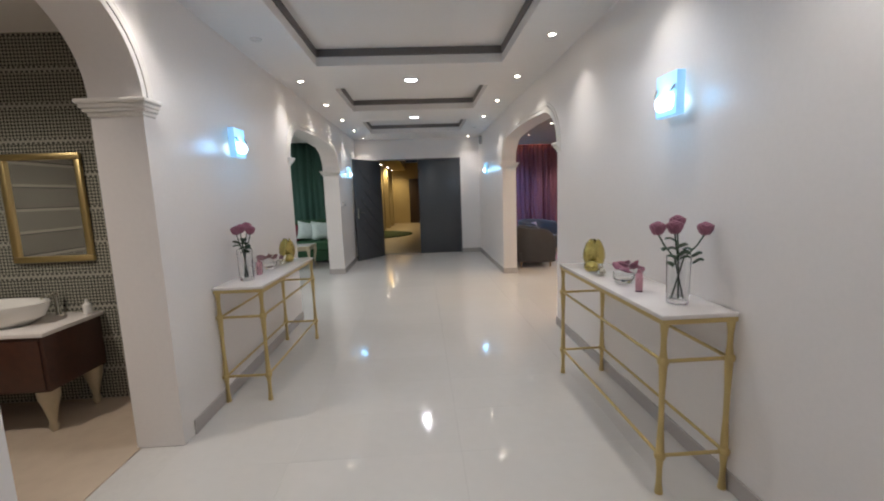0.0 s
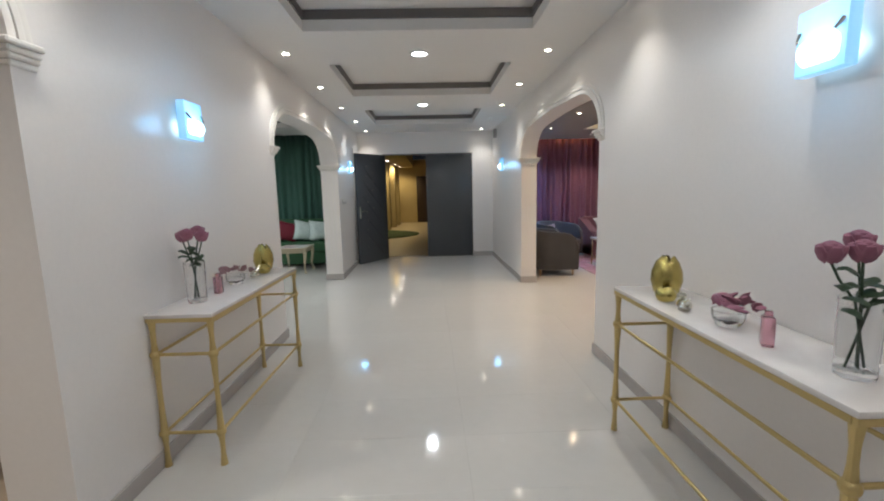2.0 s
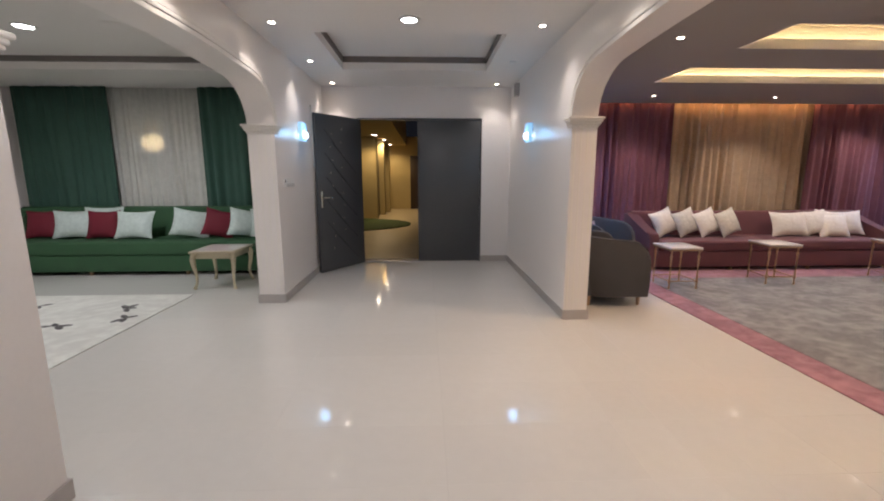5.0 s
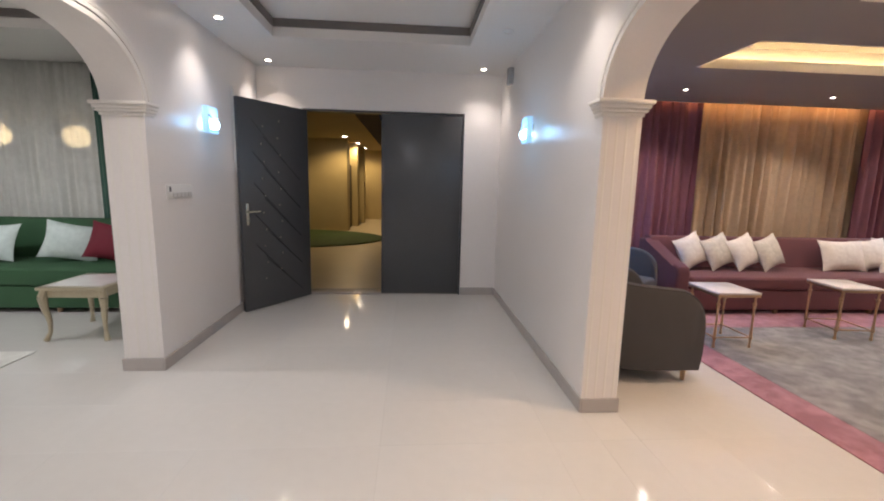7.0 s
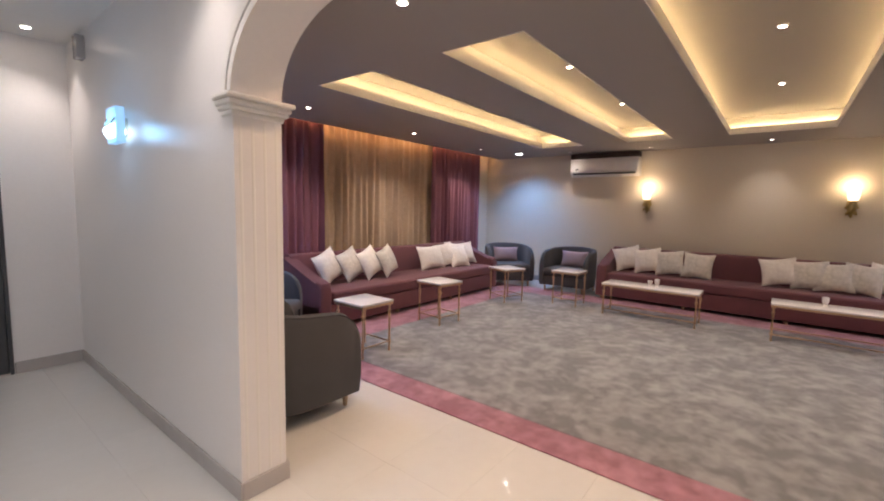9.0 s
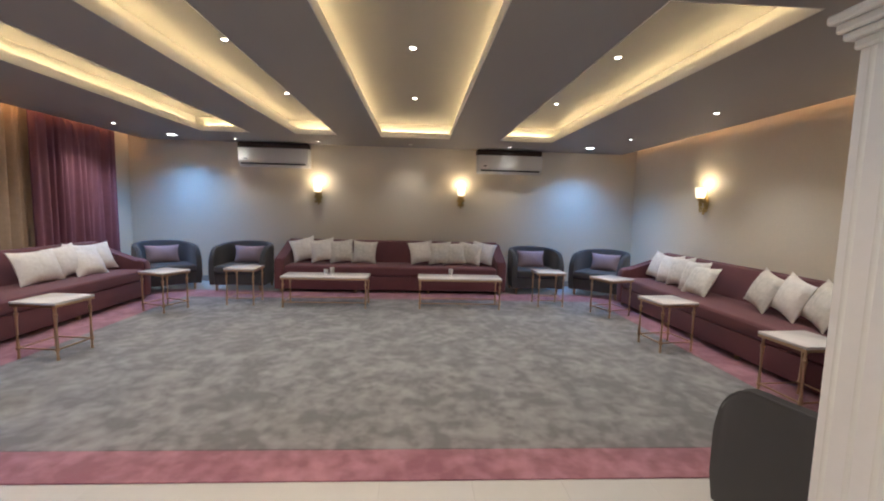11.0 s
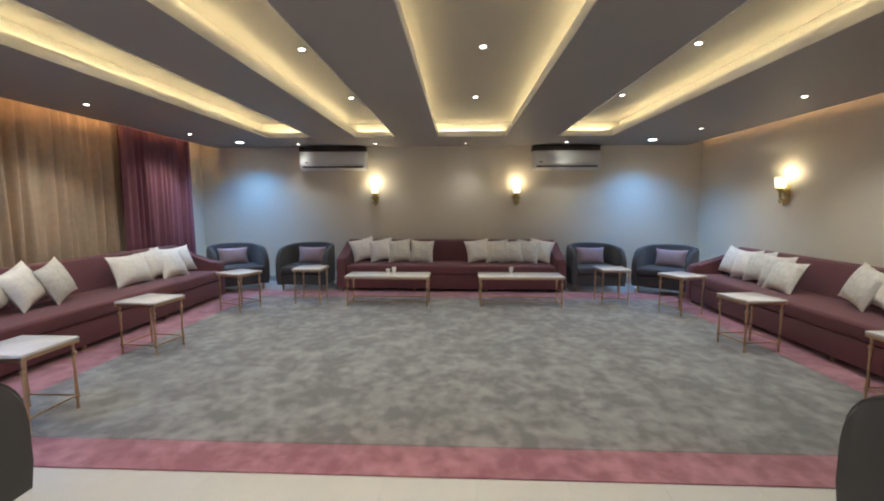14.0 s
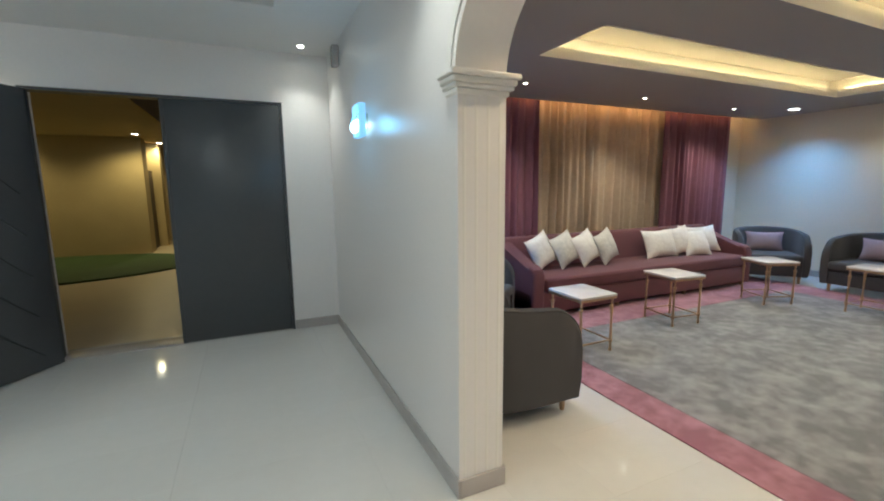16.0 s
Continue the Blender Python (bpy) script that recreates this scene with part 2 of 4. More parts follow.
def lathe(bm, prof, seg=20, at=(0, 0, 0), sx=1.0, sy=1.0):
    rings = []
    for r, z in prof:
        if r < 1e-5:
            rings.append([bm.verts.new((at[0], at[1], at[2] + z))])
        else:
            rings.append([bm.verts.new((at[0] + sx * r * math.cos(a), at[1] + sy * r * math.sin(a), at[2] + z)) for a in (2 * math.pi * i / seg for i in range(seg))])
    for a, b in zip(rings, rings[1:]):
        for i in range(seg):
            j = (i + 1) % seg
            q = [a[i % len(a)], a[j % len(a)], b[j % len(b)], b[i % len(b)]]
            q = list(dict.fromkeys(q))
            if len(q) > 2:
                bm.faces.new(q)
    for r, flip in ((rings[0], True), (rings[-1], False)):
        if len(r) > 2:
            bm.faces.new(r[::-1] if flip else r)
    return bm


def rod(bm, a, b, radii, seg=10):
    """A round bar from a to b; radii: pairs of (share of the length, radius)."""
    a, b = Vector(a), Vector(b)
    t = bmesh.new()
    length = (b - a).length
    lathe(t, [(r, s * length) for s, r in radii], seg)
    return join(bm, t, Matrix.Translation(a) @ (b - a).to_track_quat("Z", "Y").to_matrix().to_4x4())


def ball(bm, at, r, seg=10):
    n = 6
    return lathe(bm, [(r * math.sin(math.pi * i / n), -r * math.cos(math.pi * i / n)) for i in range(n + 1)], seg, at)


def extrude_outline(bm, pts, to3, depth):
    """pts: an outline in the plane; to3(u, v, d) places it; depth: from d0 to d1."""
    lo = [bm.verts.new(to3(u, v, depth[0])) for u, v in pts]
    hi = [bm.verts.new(to3(u, v, depth[1])) for u, v in pts]
    bm.faces.new(lo[::-1])
    bm.faces.new(hi)
    k = len(pts)
    for i in range(k):
        j = (i + 1) % k
        bm.faces.new((lo[i], lo[j], hi[j], hi[i]))
    return bm


# ---- structure ----
YB, YD = -1.6, 10.92          # back of the hall, door wall
XL, XR = -1.53, 1.50          # hall faces of the side walls
TL, TR = 0.29, 0.243          # wall thickness
HALL_Z, LOUNGE_Z = 2.84, 2.62
XE, YS, YN = 8.97, 1.66, 11.25  # lounge walls
ROOF = 3.06


def arch_curve(y0, y1, spring, rise, corner, n=14):
    """From the near jamb over to the far jamb: rounded shoulders and a nearly level crown."""
    pts = []
    for i in range(n + 1):
        a = math.pi / 2 * i / n
        pts.append((y0 + corner * (1 - math.cos(a)), spring + (rise - 0.03) * math.sin(a)))
    mid = [(y0 + corner + (y1 - y0 - 2 * corner) * k / 6, spring + rise - 0.03 + 0.03 * math.sin(math.pi * k / 6)) for k in range(1, 6)]
    return pts + (mid if y1 - y0 > 2.01 * corner else []) + [(y1 + y0 - y, z) for y, z in pts[::-1]]


def arched_wall(name, x0, x1, ya, yb, top, arches, label, mat="wall"):
    out = [(ya, 0.0)]
    for y0, y1, s, r, c in arches:
        out += [(y0, 0.0)] + arch_curve(y0, y1, s, r, c) + [(y1, 0.0)]
    out += [(yb, 0.0), (yb, top), (ya, top)]
    bm = extrude_outline(B(), out, lambda u, v, d: (d, u, v), (x0, x1))
    return tagged(part(name, bm, mat), label, "wall", kind="structure")


ARCH_R = (4.82, 7.90, 1.99, 0.44, 0.55)
ARCH_L = (5.56, 8.61, 1.99, 0.44, 0.55)
ARCH_B = (1.78, 2.83, 2.10, 0.525, 0.525)
wall_e = arched_wall("wall_east", XR, XR + TR, YB, YD, ROOF, [ARCH_R], "white painted hall wall with a wide arched opening")
wall_w = arched_wall("wall_west", XL - TL, XL, YB, YD, ROOF, [ARCH_B, ARCH_L], "white painted hall wall with two arched openings")

bm = B()
box(bm, XL - TL, -0.99, YD, YD + 0.24, 0, ROOF)
box(bm, 1.03, XR + TR, YD, YD + 0.24, 0, ROOF)
box(bm, -0.99, 1.03, YD, YD + 0.24, 2.36, ROOF)
tagged(part("wall_door", bm, "wall"), "white painted end wall around a double door", "wall", kind="structure")
bm = box(B(), XL - TL, XR + TR, YB - 0.2, YB, 0, ROOF)
tagged(part("wall_back", bm, "wall"), "plain white painted wall", "wall", kind="structure")


def plain_wall(name, *dims, mat="lounge_wall", label="beige painted lounge wall"):
    return tagged(part(name, box(B(), *dims), mat), label, "wall", kind="structure")


plain_wall("wall_lounge_east", XE, XE + 0.2, YS - 0.2, YN + 0.2, 0, ROOF)
plain_wall("wall_lounge_south", XR + TR, XE, YS - 0.2, YS, 0, ROOF)
plain_wall("wall_lounge_north", XR + TR, XE, YN, YN + 0.2, 0, ROOF)
GW, GS, GN = -6.6, 4.4, 11.25
WX, WZ = (-5.15, -3.30), (0.85, 2.45)
bm = B()
box(bm, GW, WX[0], GN, GN + 0.2, 0, ROOF)
box(bm, WX[1], XL - TL, GN, GN + 0.2, 0, ROOF)
box(bm, WX[0], WX[1], GN, GN + 0.2, 0, WZ[0])
box(bm, WX[0], WX[1], GN, GN + 0.2, WZ[1], ROOF)
tagged(part("wall_sitting_north", bm, "wall"), "white painted sitting room wall with a window", "wall", kind="structure")
win = thing("window_1", "white framed window behind a sheer curtain", "window", kind="structure")
bm = B()
mid = (WX[0] + WX[1]) / 2
for x0, x1, z0, z1 in ((WX[0], WX[0] + 0.05, *WZ), (WX[1] - 0.05, WX[1], *WZ), (mid - 0.03, mid + 0.03, *WZ), (WX[0] + 0.05, mid - 0.03, WZ[0], WZ[0] + 0.05), (mid + 0.03, WX[1] - 0.05, WZ[0], WZ[0] + 0.05), (WX[0] + 0.05, mid - 0.03, WZ[1] - 0.05, WZ[1]), (mid + 0.03, WX[1] - 0.05, WZ[1] - 0.05, WZ[1])):
    box(bm, x0, x1, GN + 0.07, GN + 0.12, z0, z1)
part("window_frame", bm, "plastic", win, smooth=False)
for x0, x1 in ((WX[0] + 0.05, mid - 0.03), (mid + 0.03, WX[1] - 0.05)):
    part("pane", box(B(), x0, x1, GN + 0.092, GN + 0.098, WZ[0] + 0.05, WZ[1] - 0.05), "glass", win, "clear glass pane")
plain_wall("wall_sitting_west", GW - 0.2, GW, GS - 0.2, GN + 0.2, 0, ROOF, mat="wall", label="white painted sitting room wall")
plain_wall("wall_sitting_south", GW, XL - TL, GS - 0.2, GS, 0, ROOF, mat="wall", label="white painted sitting room wall")
BN = 3.58
plain_wall("wall_washroom_north", -4.2, XL - TL, BN, BN + 0.15, 0, ROOF, mat="mosaic", label="black and cream mosaic tiled wall")
plain_wall("wall_washroom_west", -4.4, -4.2, 0.2, BN + 0.15, 0, ROOF, mat="mosaic", label="black and cream mosaic tiled wall")
plain_wall("wall_washroom_south", -4.2, XL - TL, 0.0, 0.2, 0, ROOF, mat="wall", label="white painted washroom wall")

# ceilings
TRAYS = [(3.30, 4.86), (5.80, 7.28), (8.30, 9.80)]
TX = (-0.98, 0.93)
bm = B()
edges = [YB] + [v for t in TRAYS for v in t] + [YD]
for a, b in zip(edges[0::2], edges[1::2]):
    box(bm, XL, XR, a, b, HALL_Z, HALL_Z + 0.09)
for a, b in TRAYS:
    box(bm, XL, TX[0], a, b, HALL_Z, HALL_Z + 0.09)
    box(bm, TX[1], XR, a, b, HALL_Z, HALL_Z + 0.09)
box(bm, XL, XR, YB, YD, 3.005, ROOF)
tagged(part("ceiling_hall", bm, "ceiling"), "white hall ceiling with three recessed trays", "ceiling", kind="structure")
for a, b in TRAYS:
    bm = B()
    x0, x1, d = TX[0], TX[1], 0.012
    box(bm, x0 - 0.05, x0 + d, a - 0.05, b + 0.05, HALL_Z + 0.092, 3.003)
    box(bm, x1 - d, x1 + 0.05, a - 0.05, b + 0.05, HALL_Z + 0.092, 3.003)
    box(bm, x0 + d, x1 - d, a - 0.05, a + d, HALL_Z + 0.092, 3.003)
    box(bm, x0 + d, x1 - d, b - d, b + 0.05, HALL_Z + 0.092, 3.003)
    tagged(part("tray_trim", bm, "tray_line"), "dark grey shadow line round a ceiling tray", "trim", kind="structure")

COFFERS = [(8.62, 9.38), (7.24, 7.90), (5.42, 6.54), (3.72, 4.59)]
CX = (3.02, 7.82)
LX0 = XR + TR
bm = B()
cof = sorted(COFFERS)
edges = [YS + 0.28] + [v for c in cof for v in c] + [10.96]
for a, b in zip(edges[0::2], edges[1::2]):
    box(bm, LX0, XE, a, b, LOUNGE_Z, LOUNGE_Z + 0.09)
for a, b in cof:
    box(bm, LX0, CX[0], a, b, LOUNGE_Z, LOUNGE_Z + 0.09)
    box(bm, CX[1], XE, a, b, LOUNGE_Z, LOUNGE_Z + 0.09)
tagged(part("ceiling_lounge", bm, "lounge_ceiling"), "taupe lowered ceiling with four lit coffers", "ceiling", kind="structure")
bm = box(B(), LX0, XE, YS, YN, 2.87, ROOF)
tagged(part("ceiling_upper", bm, "lounge_ceiling"), "upper ceiling inside the coffers", "ceiling", kind="structure")
for a, b in COFFERS:
    g = 0.16
    bm = B()
    box(bm, CX[0] - g - 0.02, CX[0] - g, a - g, b + g, LOUNGE_Z + 0.092, 2.868)
    box(bm, CX[1] + g, CX[1] + g + 0.02, a - g, b + g, LOUNGE_Z + 0.092, 2.868)
    box(bm, CX[0] - g, CX[1] + g, a - g - 0.02, a - g, LOUNGE_Z + 0.092, 2.868)
    box(bm, CX[0] - g, CX[1] + g, b + g, b + g + 0.02, LOUNGE_Z + 0.092, 2.868)
    tagged(part("coffer_trim", bm, "ceiling"), "pale side board inside a lit coffer", "trim", kind="structure")
    bm = B()
    q = 0.006
    for dims in ((CX[0], CX[1], a, a + q), (CX[0], CX[1], b - q, b), (CX[0], CX[0] + q, a + q, b - q), (CX[1] - q, CX[1], a + q, b - q)):
        box(bm, *dims, LOUNGE_Z - 0.002, LOUNGE_Z + 0.089)
    tagged(part("lip_trim", bm, "ceiling"), "pale upright lip round a lit coffer", "trim", kind="structure")
    led = thing("led_strip", "warm led strip hidden on the ledge of a coffer", "led strip", group="coffer led strips")
    z0, z1 = LOUNGE_Z + 0.093, LOUNGE_Z + 0.103
    for dims in ((CX[0], CX[1], a - 0.14, a - 0.125), (CX[0], CX[1], b + 0.125, b + 0.14), (CX[0] - 0.14, CX[0] - 0.125, a, b), (CX[1] + 0.125, CX[1] + 0.14, a, b)):
        part("strip", box(B(), *dims, z0, z1), "led", led)
for y in (YS + 0.30, 10.935 + 0.04):
    led = thing("led_strip", "amber led strip hidden along the ceiling edge", "led strip", group="edge led strips")
    part("strip", box(B(), LX0 + 0.1, XE - 0.1, y, y + 0.012, LOUNGE_Z + 0.093, LOUNGE_Z + 0.103), "led_rose", led)

bm = B()
box(bm, GW, XL - TL, GS, 5.6, HALL_Z, HALL_Z + 0.09)
box(bm, GW, XL - TL, 9.9, GN, HALL_Z, HALL_Z + 0.09)
box(bm, GW, -6.0, 5.6, 9.9, HALL_Z, HALL_Z + 0.09)
box(bm, -2.5, XL - TL, 5.6, 9.9, HALL_Z, HALL_Z + 0.09)
box(bm, GW, XL - TL, GS, GN, 3.005, ROOF)
tagged(part("ceiling_sitting", bm, "ceiling"), "white sitting room ceiling with a recessed tray", "ceiling", kind="structure")
bm = B()
box(bm, -6.05, -2.45, 9.888, 9.95, HALL_Z + 0.092, 3.003)
box(bm, -6.05, -2.45, 5.55, 5.612, HALL_Z + 0.092, 3.003)
tagged(part("tray_trim", bm, "tray_line"), "dark grey shadow line round a ceiling tray", "trim", kind="structure")
tagged(part("ceiling_washroom", box(B(), -4.2, XL - TL, 0.2, BN, 2.75, ROOF), "ceiling"), "white washroom ceiling", "ceiling", kind="structure")

# floors
floor = tagged(part("floor", box(B(), GW, XE, YB, YN, -0.12, -0.004), "grout"), "large polished cream porcelain floor tiles", "floor", kind="structure")
tagged(part("floor_washroom", box(B(), -4.2, XL - TL + 0.02, 0.2, BN, -0.003, 0.004), "bath_floor"), "beige washroom floor tiles", "floor", kind="structure")

# baseboards
def baseboard(*dims):
    return tagged(part("baseboard", box(B(), *dims, 0, 0.10, 0.004, 1), "base"), "taupe porcelain baseboard", "baseboard", kind="structure")


t = 0.014
baseboard(XR - t, XR, YB, ARCH_R[0] + t)
baseboard(XR - t, XR, ARCH_R[1] - t, YD)
baseboard(XR, XR + TR + t, ARCH_R[1] - t, ARCH_R[1])
baseboard(XR, XR + TR + t, ARCH_R[0], ARCH_R[0] + t)
baseboard(XL, XL + t, YB, ARCH_B[0])
baseboard(XL, XL + t, ARCH_B[1] + 0.12, ARCH_L[0] + t)
baseboard(XL, XL + t, ARCH_L[1] - t, YD)
baseboard(XL - TL - t, XL, ARCH_L[1] - t, ARCH_L[1])
baseboard(XL - TL - t, XL, ARCH_L[0], ARCH_L[0] + t)
baseboard(1.035, XR - t, YD - t, YD)
baseboard(XL + t, -1.0, YD - t, YD)
baseboard(XR + TR, XR + TR + t, ARCH_R[1], YN)
baseboard(XR + TR, XR + TR + t, YS, ARCH_R[0])
baseboard(XE - t, XE, YS, YN)
baseboard(XR + TR + t, XE - t, YS, YS + t)


# arch mouldings
def arch_trim(arch, face, side, wall0, wall1, fluted):
    """Ribs on the face round the opening, a capital on each jamb, flutes on the jambs."""
    y0, y1, s, r, c = arch
    for k, (off, w, h) in enumerate(((0.0, 0.035, 0.014), (0.04, 0.03, 0.020), (0.075, 0.03, 0.012))):
        inner = arch_curve(y0 - off, y1 + off, s, r + off, c + off)
        outer = arch_curve(y0 - off - w, y1 + off + w, s, r + off + w, c + off + w)
        bm = B()
        rows = []
        for (ya, za), (yb, zb) in zip(inner, outer):
            rows.append([bm.verts.new((face + side * d, y, z)) for d, y, z in ((0, ya, za), (h * 0.8, ya, za), (h, (ya + yb) / 2, (za + zb) / 2), (h * 0.8, yb, zb), (0, yb, zb))])
        for p, q in zip(rows, rows[1:]):
            for i in range(5):
                j = (i + 1) % 5
                bm.faces.new((p[i], p[j], q[j], q[i]))
        bm.faces.new(rows[0])
        bm.faces.new(rows[-1][::-1])
        tagged(part("arch_trim", bm, "trim"), "white moulded rib round an arch", "trim", kind="structure")
    for y, d in ((y0, 1), (y1, -1)):
        bm = B()
        for z0, z1, o in ((s - 0.085, s - 0.06, 0.012), (s - 0.06, s - 0.04, 0.028), (s - 0.04, s - 0.015, 0.038), (s - 0.015, s + 0.008, 0.052)):
            ya, yb = sorted((y + d * o, y - d * 0.11))
            box(bm, wall0 - o, wall1 + o, ya, yb, z0, z1 + 0.001, 0.006, 1)
        tagged(part("capital_trim", bm, "trim"), "white stepped plaster capital on an arch jamb", "trim", kind="structure")
        if not fluted:
            continue
        bm = B()
        n = 4
        for i in range(n):
            x = wall0 + (wall1 - wall0) * (i + 0.5) / n
            rod(bm, (x, y - d * 0.0292, 0.104), (x, y - d * 0.0292, s - 0.086), [(0, 0.0305), (1, 0.0305)], 24)
        tagged(part("jamb_trim", bm, "trim"), "white fluted plaster jamb of an arch", "trim", kind="structure")


arch_trim(ARCH_R, XR, -1, XR, XR + TR, True)
arch_trim(ARCH_L, XL, 1, XL - TL, XL, True)
arch_trim(ARCH_B, XL, 1, XL - TL, XL, False)


# ---- lamps ----
def spot_data(name, color, power, angle, blend, radius):
    d = bpy.data.lights.new(name, "SPOT")
    d.color, d.energy, d.spot_size, d.spot_blend, d.shadow_soft_size = color, power, radians(angle), blend, radius
    return d


def downlight(label, r, bulb, data):
    ob = thing("ceiling_downlight", label, "downlight", group="recessed downlights")
    part("ring", lathe(B(), [(r, 0.004), (r * 1.35, 0.004), (r * 1.38, -0.004), (r * 1.05, -0.010), (r, -0.006), (r, 0.004)], 20), "plastic", ob)
    part("bulb", lathe(B(), [(0, -0.004), (r, -0.004), (r, 0.002), (0, 0.002)], 16), bulb, ob, "bright glowing bulb")
    lamp = new("lamp", data)
    lamp.parent = ob
    lamp.location = (0, 0, -0.03)
    return ob


small = downlight("small round recessed warm downlight, switched on", 0.030, "bulb", spot_data("spot_warm", NEUTRAL, SPOT_POWER, 100, 1.0, 0.03))
dim = downlight("small round recessed warm downlight, switched on", 0.026, "bulb", spot_data("spot_lounge", WARM, SPOT_POWER * 2.7, 116, 0.9, 0.03))
large = downlight("large round recessed white panel light, switched on", 0.072, "bulb_cool", spot_data("panel_white", (0.95, 0.96, 1.0), PANEL_POWER * 0.72, 172, 0.35, 0.07))
cool = downlight("round recessed cool white panel light, switched on", 0.07, "bulb_cool", spot_data("panel_cool", COOL, PANEL_POWER * 4.2, 128, 1.0, 0.07))
for y in (1.45, 2.76, 4.07, 5.40, 6.71, 8.02, 9.35, 10.63):
    for x in (-1.29, 1.21):
        if (x, y) not in ((-1.29, 4.07), (1.21, 9.35), (-1.29, 8.02)):
            copy_thing(small, pose(x, y, HALL_Z - 0.001))
off = thing("ceiling_downlight", "small round recessed downlight, switched off", "downlight", (-1.29, 4.07, HALL_Z - 0.001), group="recessed downlights")
part("ring", lathe(B(), [(0.036, 0.004), (0.05, 0.004), (0.05, -0.004), (0.038, -0.010), (0.036, 0.004)], 20), "plastic", off)
part("bulb", lathe(B(), [(0, -0.004), (0.036, -0.004), (0.036, 0.002), (0, 0.002)], 16), "plastic", off)
copy_thing(off, pose(1.21, 9.35, HALL_Z - 0.001))
for y in (2.9, 5.46, 7.92):
    copy_thing(large, pose(-0.03, y, HALL_Z - 0.001))
faint = downlight("small round recessed warm downlight by the wall, switched on", 0.027, "bulb", spot_data("spot_faint", WARM, SPOT_POWER * 0.95, 100, 1.0, 0.03))
for x, y in ((8.56, 7.72), (8.55, 6.07), (8.50, 4.28)):
    copy_thing(faint, pose(x, y, LOUNGE_Z - 0.001))
for y in (9.1, 4.4):
    copy_thing(faint, pose(2.3, y, LOUNGE_Z - 0.001))
arch_spot = downlight("small round recessed amber downlight by the arch, switched on", 0.027, "bulb", spot_data("spot_arch", (1.0, 0.70, 0.44), SPOT_POWER * 3.0, 125, 0.9, 0.03))
copy_thing(arch_spot, pose(2.3, 6.0, LOUNGE_Z - 0.001))
arch_spot.matrix_basis = pose(2.3, 7.6, LOUNGE_Z - 0.001)
faint.matrix_basis = pose(8.55, 9.15, LOUNGE_Z - 0.001)
for x, y in ((5.42, 10.34), (7.38, 10.42), (7.23, 2.65), (5.39, 2.62), (3.5, 2.62)):
    copy_thing(dim, pose(x, y, LOUNGE_Z - 0.001))
for a, b in COFFERS:
    for x in (4.56, 6.27):
        copy_thing(dim, pose(x, (a + b) / 2, 2.869))
for x, y in ((8.30, 10.10), (8.27, 2.89)):
    copy_thing(cool, pose(x, y, LOUNGE_Z - 0.001))
sitting = downlight("large round recessed white panel light, switched on", 0.085, "bulb_cool", spot_data("panel_sitting", (0.92, 0.97, 1.0), PANEL_POWER * 3.6, 160, 0.6, 0.08))
copy_thing(sitting, pose(-4.1, 6.6, 3.004))
sitting.matrix_basis = pose(-4.1, 8.75, 3.004)
dim.matrix_basis = pose(3.50, 10.25, LOUNGE_Z - 0.001)
# unseen downlight, added to brighten the washroom behind its arch
bath = downlight("small round recessed warm downlight, switched on", 0.04, "bulb", spot_data("washroom_fill", WARM, SPOT_POWER * 3.6, 150, 0.8, 0.04))
bath.matrix_basis = pose(-2.9, 2.2, 2.749)
large.matrix_basis = pose(-0.03, 0.4, HALL_Z - 0.001)
small.matrix_basis = pose(-1.29, 8.02, HALL_Z - 0.001)
cool.matrix_basis = pose(2.2, 10.2, LOUNGE_Z - 0.001)


def box_sconce(x, y, z, side):
    """A square pane of blue-white glass on a bracket, with a bright frosted tube held across it by two clips."""
    ob = thing("wall_lamp", "square frosted glass wall lamp glowing cool white", "wall lamp", (x, y, z), 0 if side > 0 else 180, "hall wall lamps")
    part("bracket", box(B(), 0, 0.035, -0.035, 0.035, -0.06, 0.06, 0.005), "silver", ob, "small chrome wall bracket")
    part("pane", box(B(), 0.035, 0.085, -0.10, 0.10, -0.11, 0.12, 0.006), "pane_glow", ob, "square pane of glowing blue-white glass")
    part("shade", rounded_tube(0.068, -0.035, 0.16, 0.048), "sconce_glow", ob, "bright frosted glass tube")
    for e in (-0.085, 0.085):
        part("clip", rod(B(), (0.084, e, 0.045), (0.105, e * 0.85, 0.010), [(0, 0.008), (1, 0.006)], 8), "silver", ob, "chrome clip")
    d = bpy.data.lights.new("sconce_light", "POINT")
    d.color, d.energy, d.shadow_soft_size = (0.22, 0.58, 1.0), SCONCE_POWER, 0.06
    lamp = new("lamp", d)
    lamp.parent = ob
    lamp.location = (0.16, 0, -0.01)


def rounded_tube(x, z, length, r):
    bm = B()
    t = bmesh.new()
    lathe(t, [(0, -length / 2), (r * 0.7, -length / 2 + 0.004), (r, -length / 2 + 0.02), (r, length / 2 - 0.02), (r * 0.7, length / 2 - 0.004), (0, length / 2)], 20)
    return join(bm, t, Matrix.Translation((x, 0, z)) @ Euler((math.pi / 2, 0, 0)).to_matrix().to_4x4())


box_sconce(XR, 2.66, 2.01, -1)
box_sconce(XR, 9.40, 1.99, -1)
box_sconce(XL, 3.93, 1.98, 1)
box_sconce(XL, 9.50, 2.0, 1)


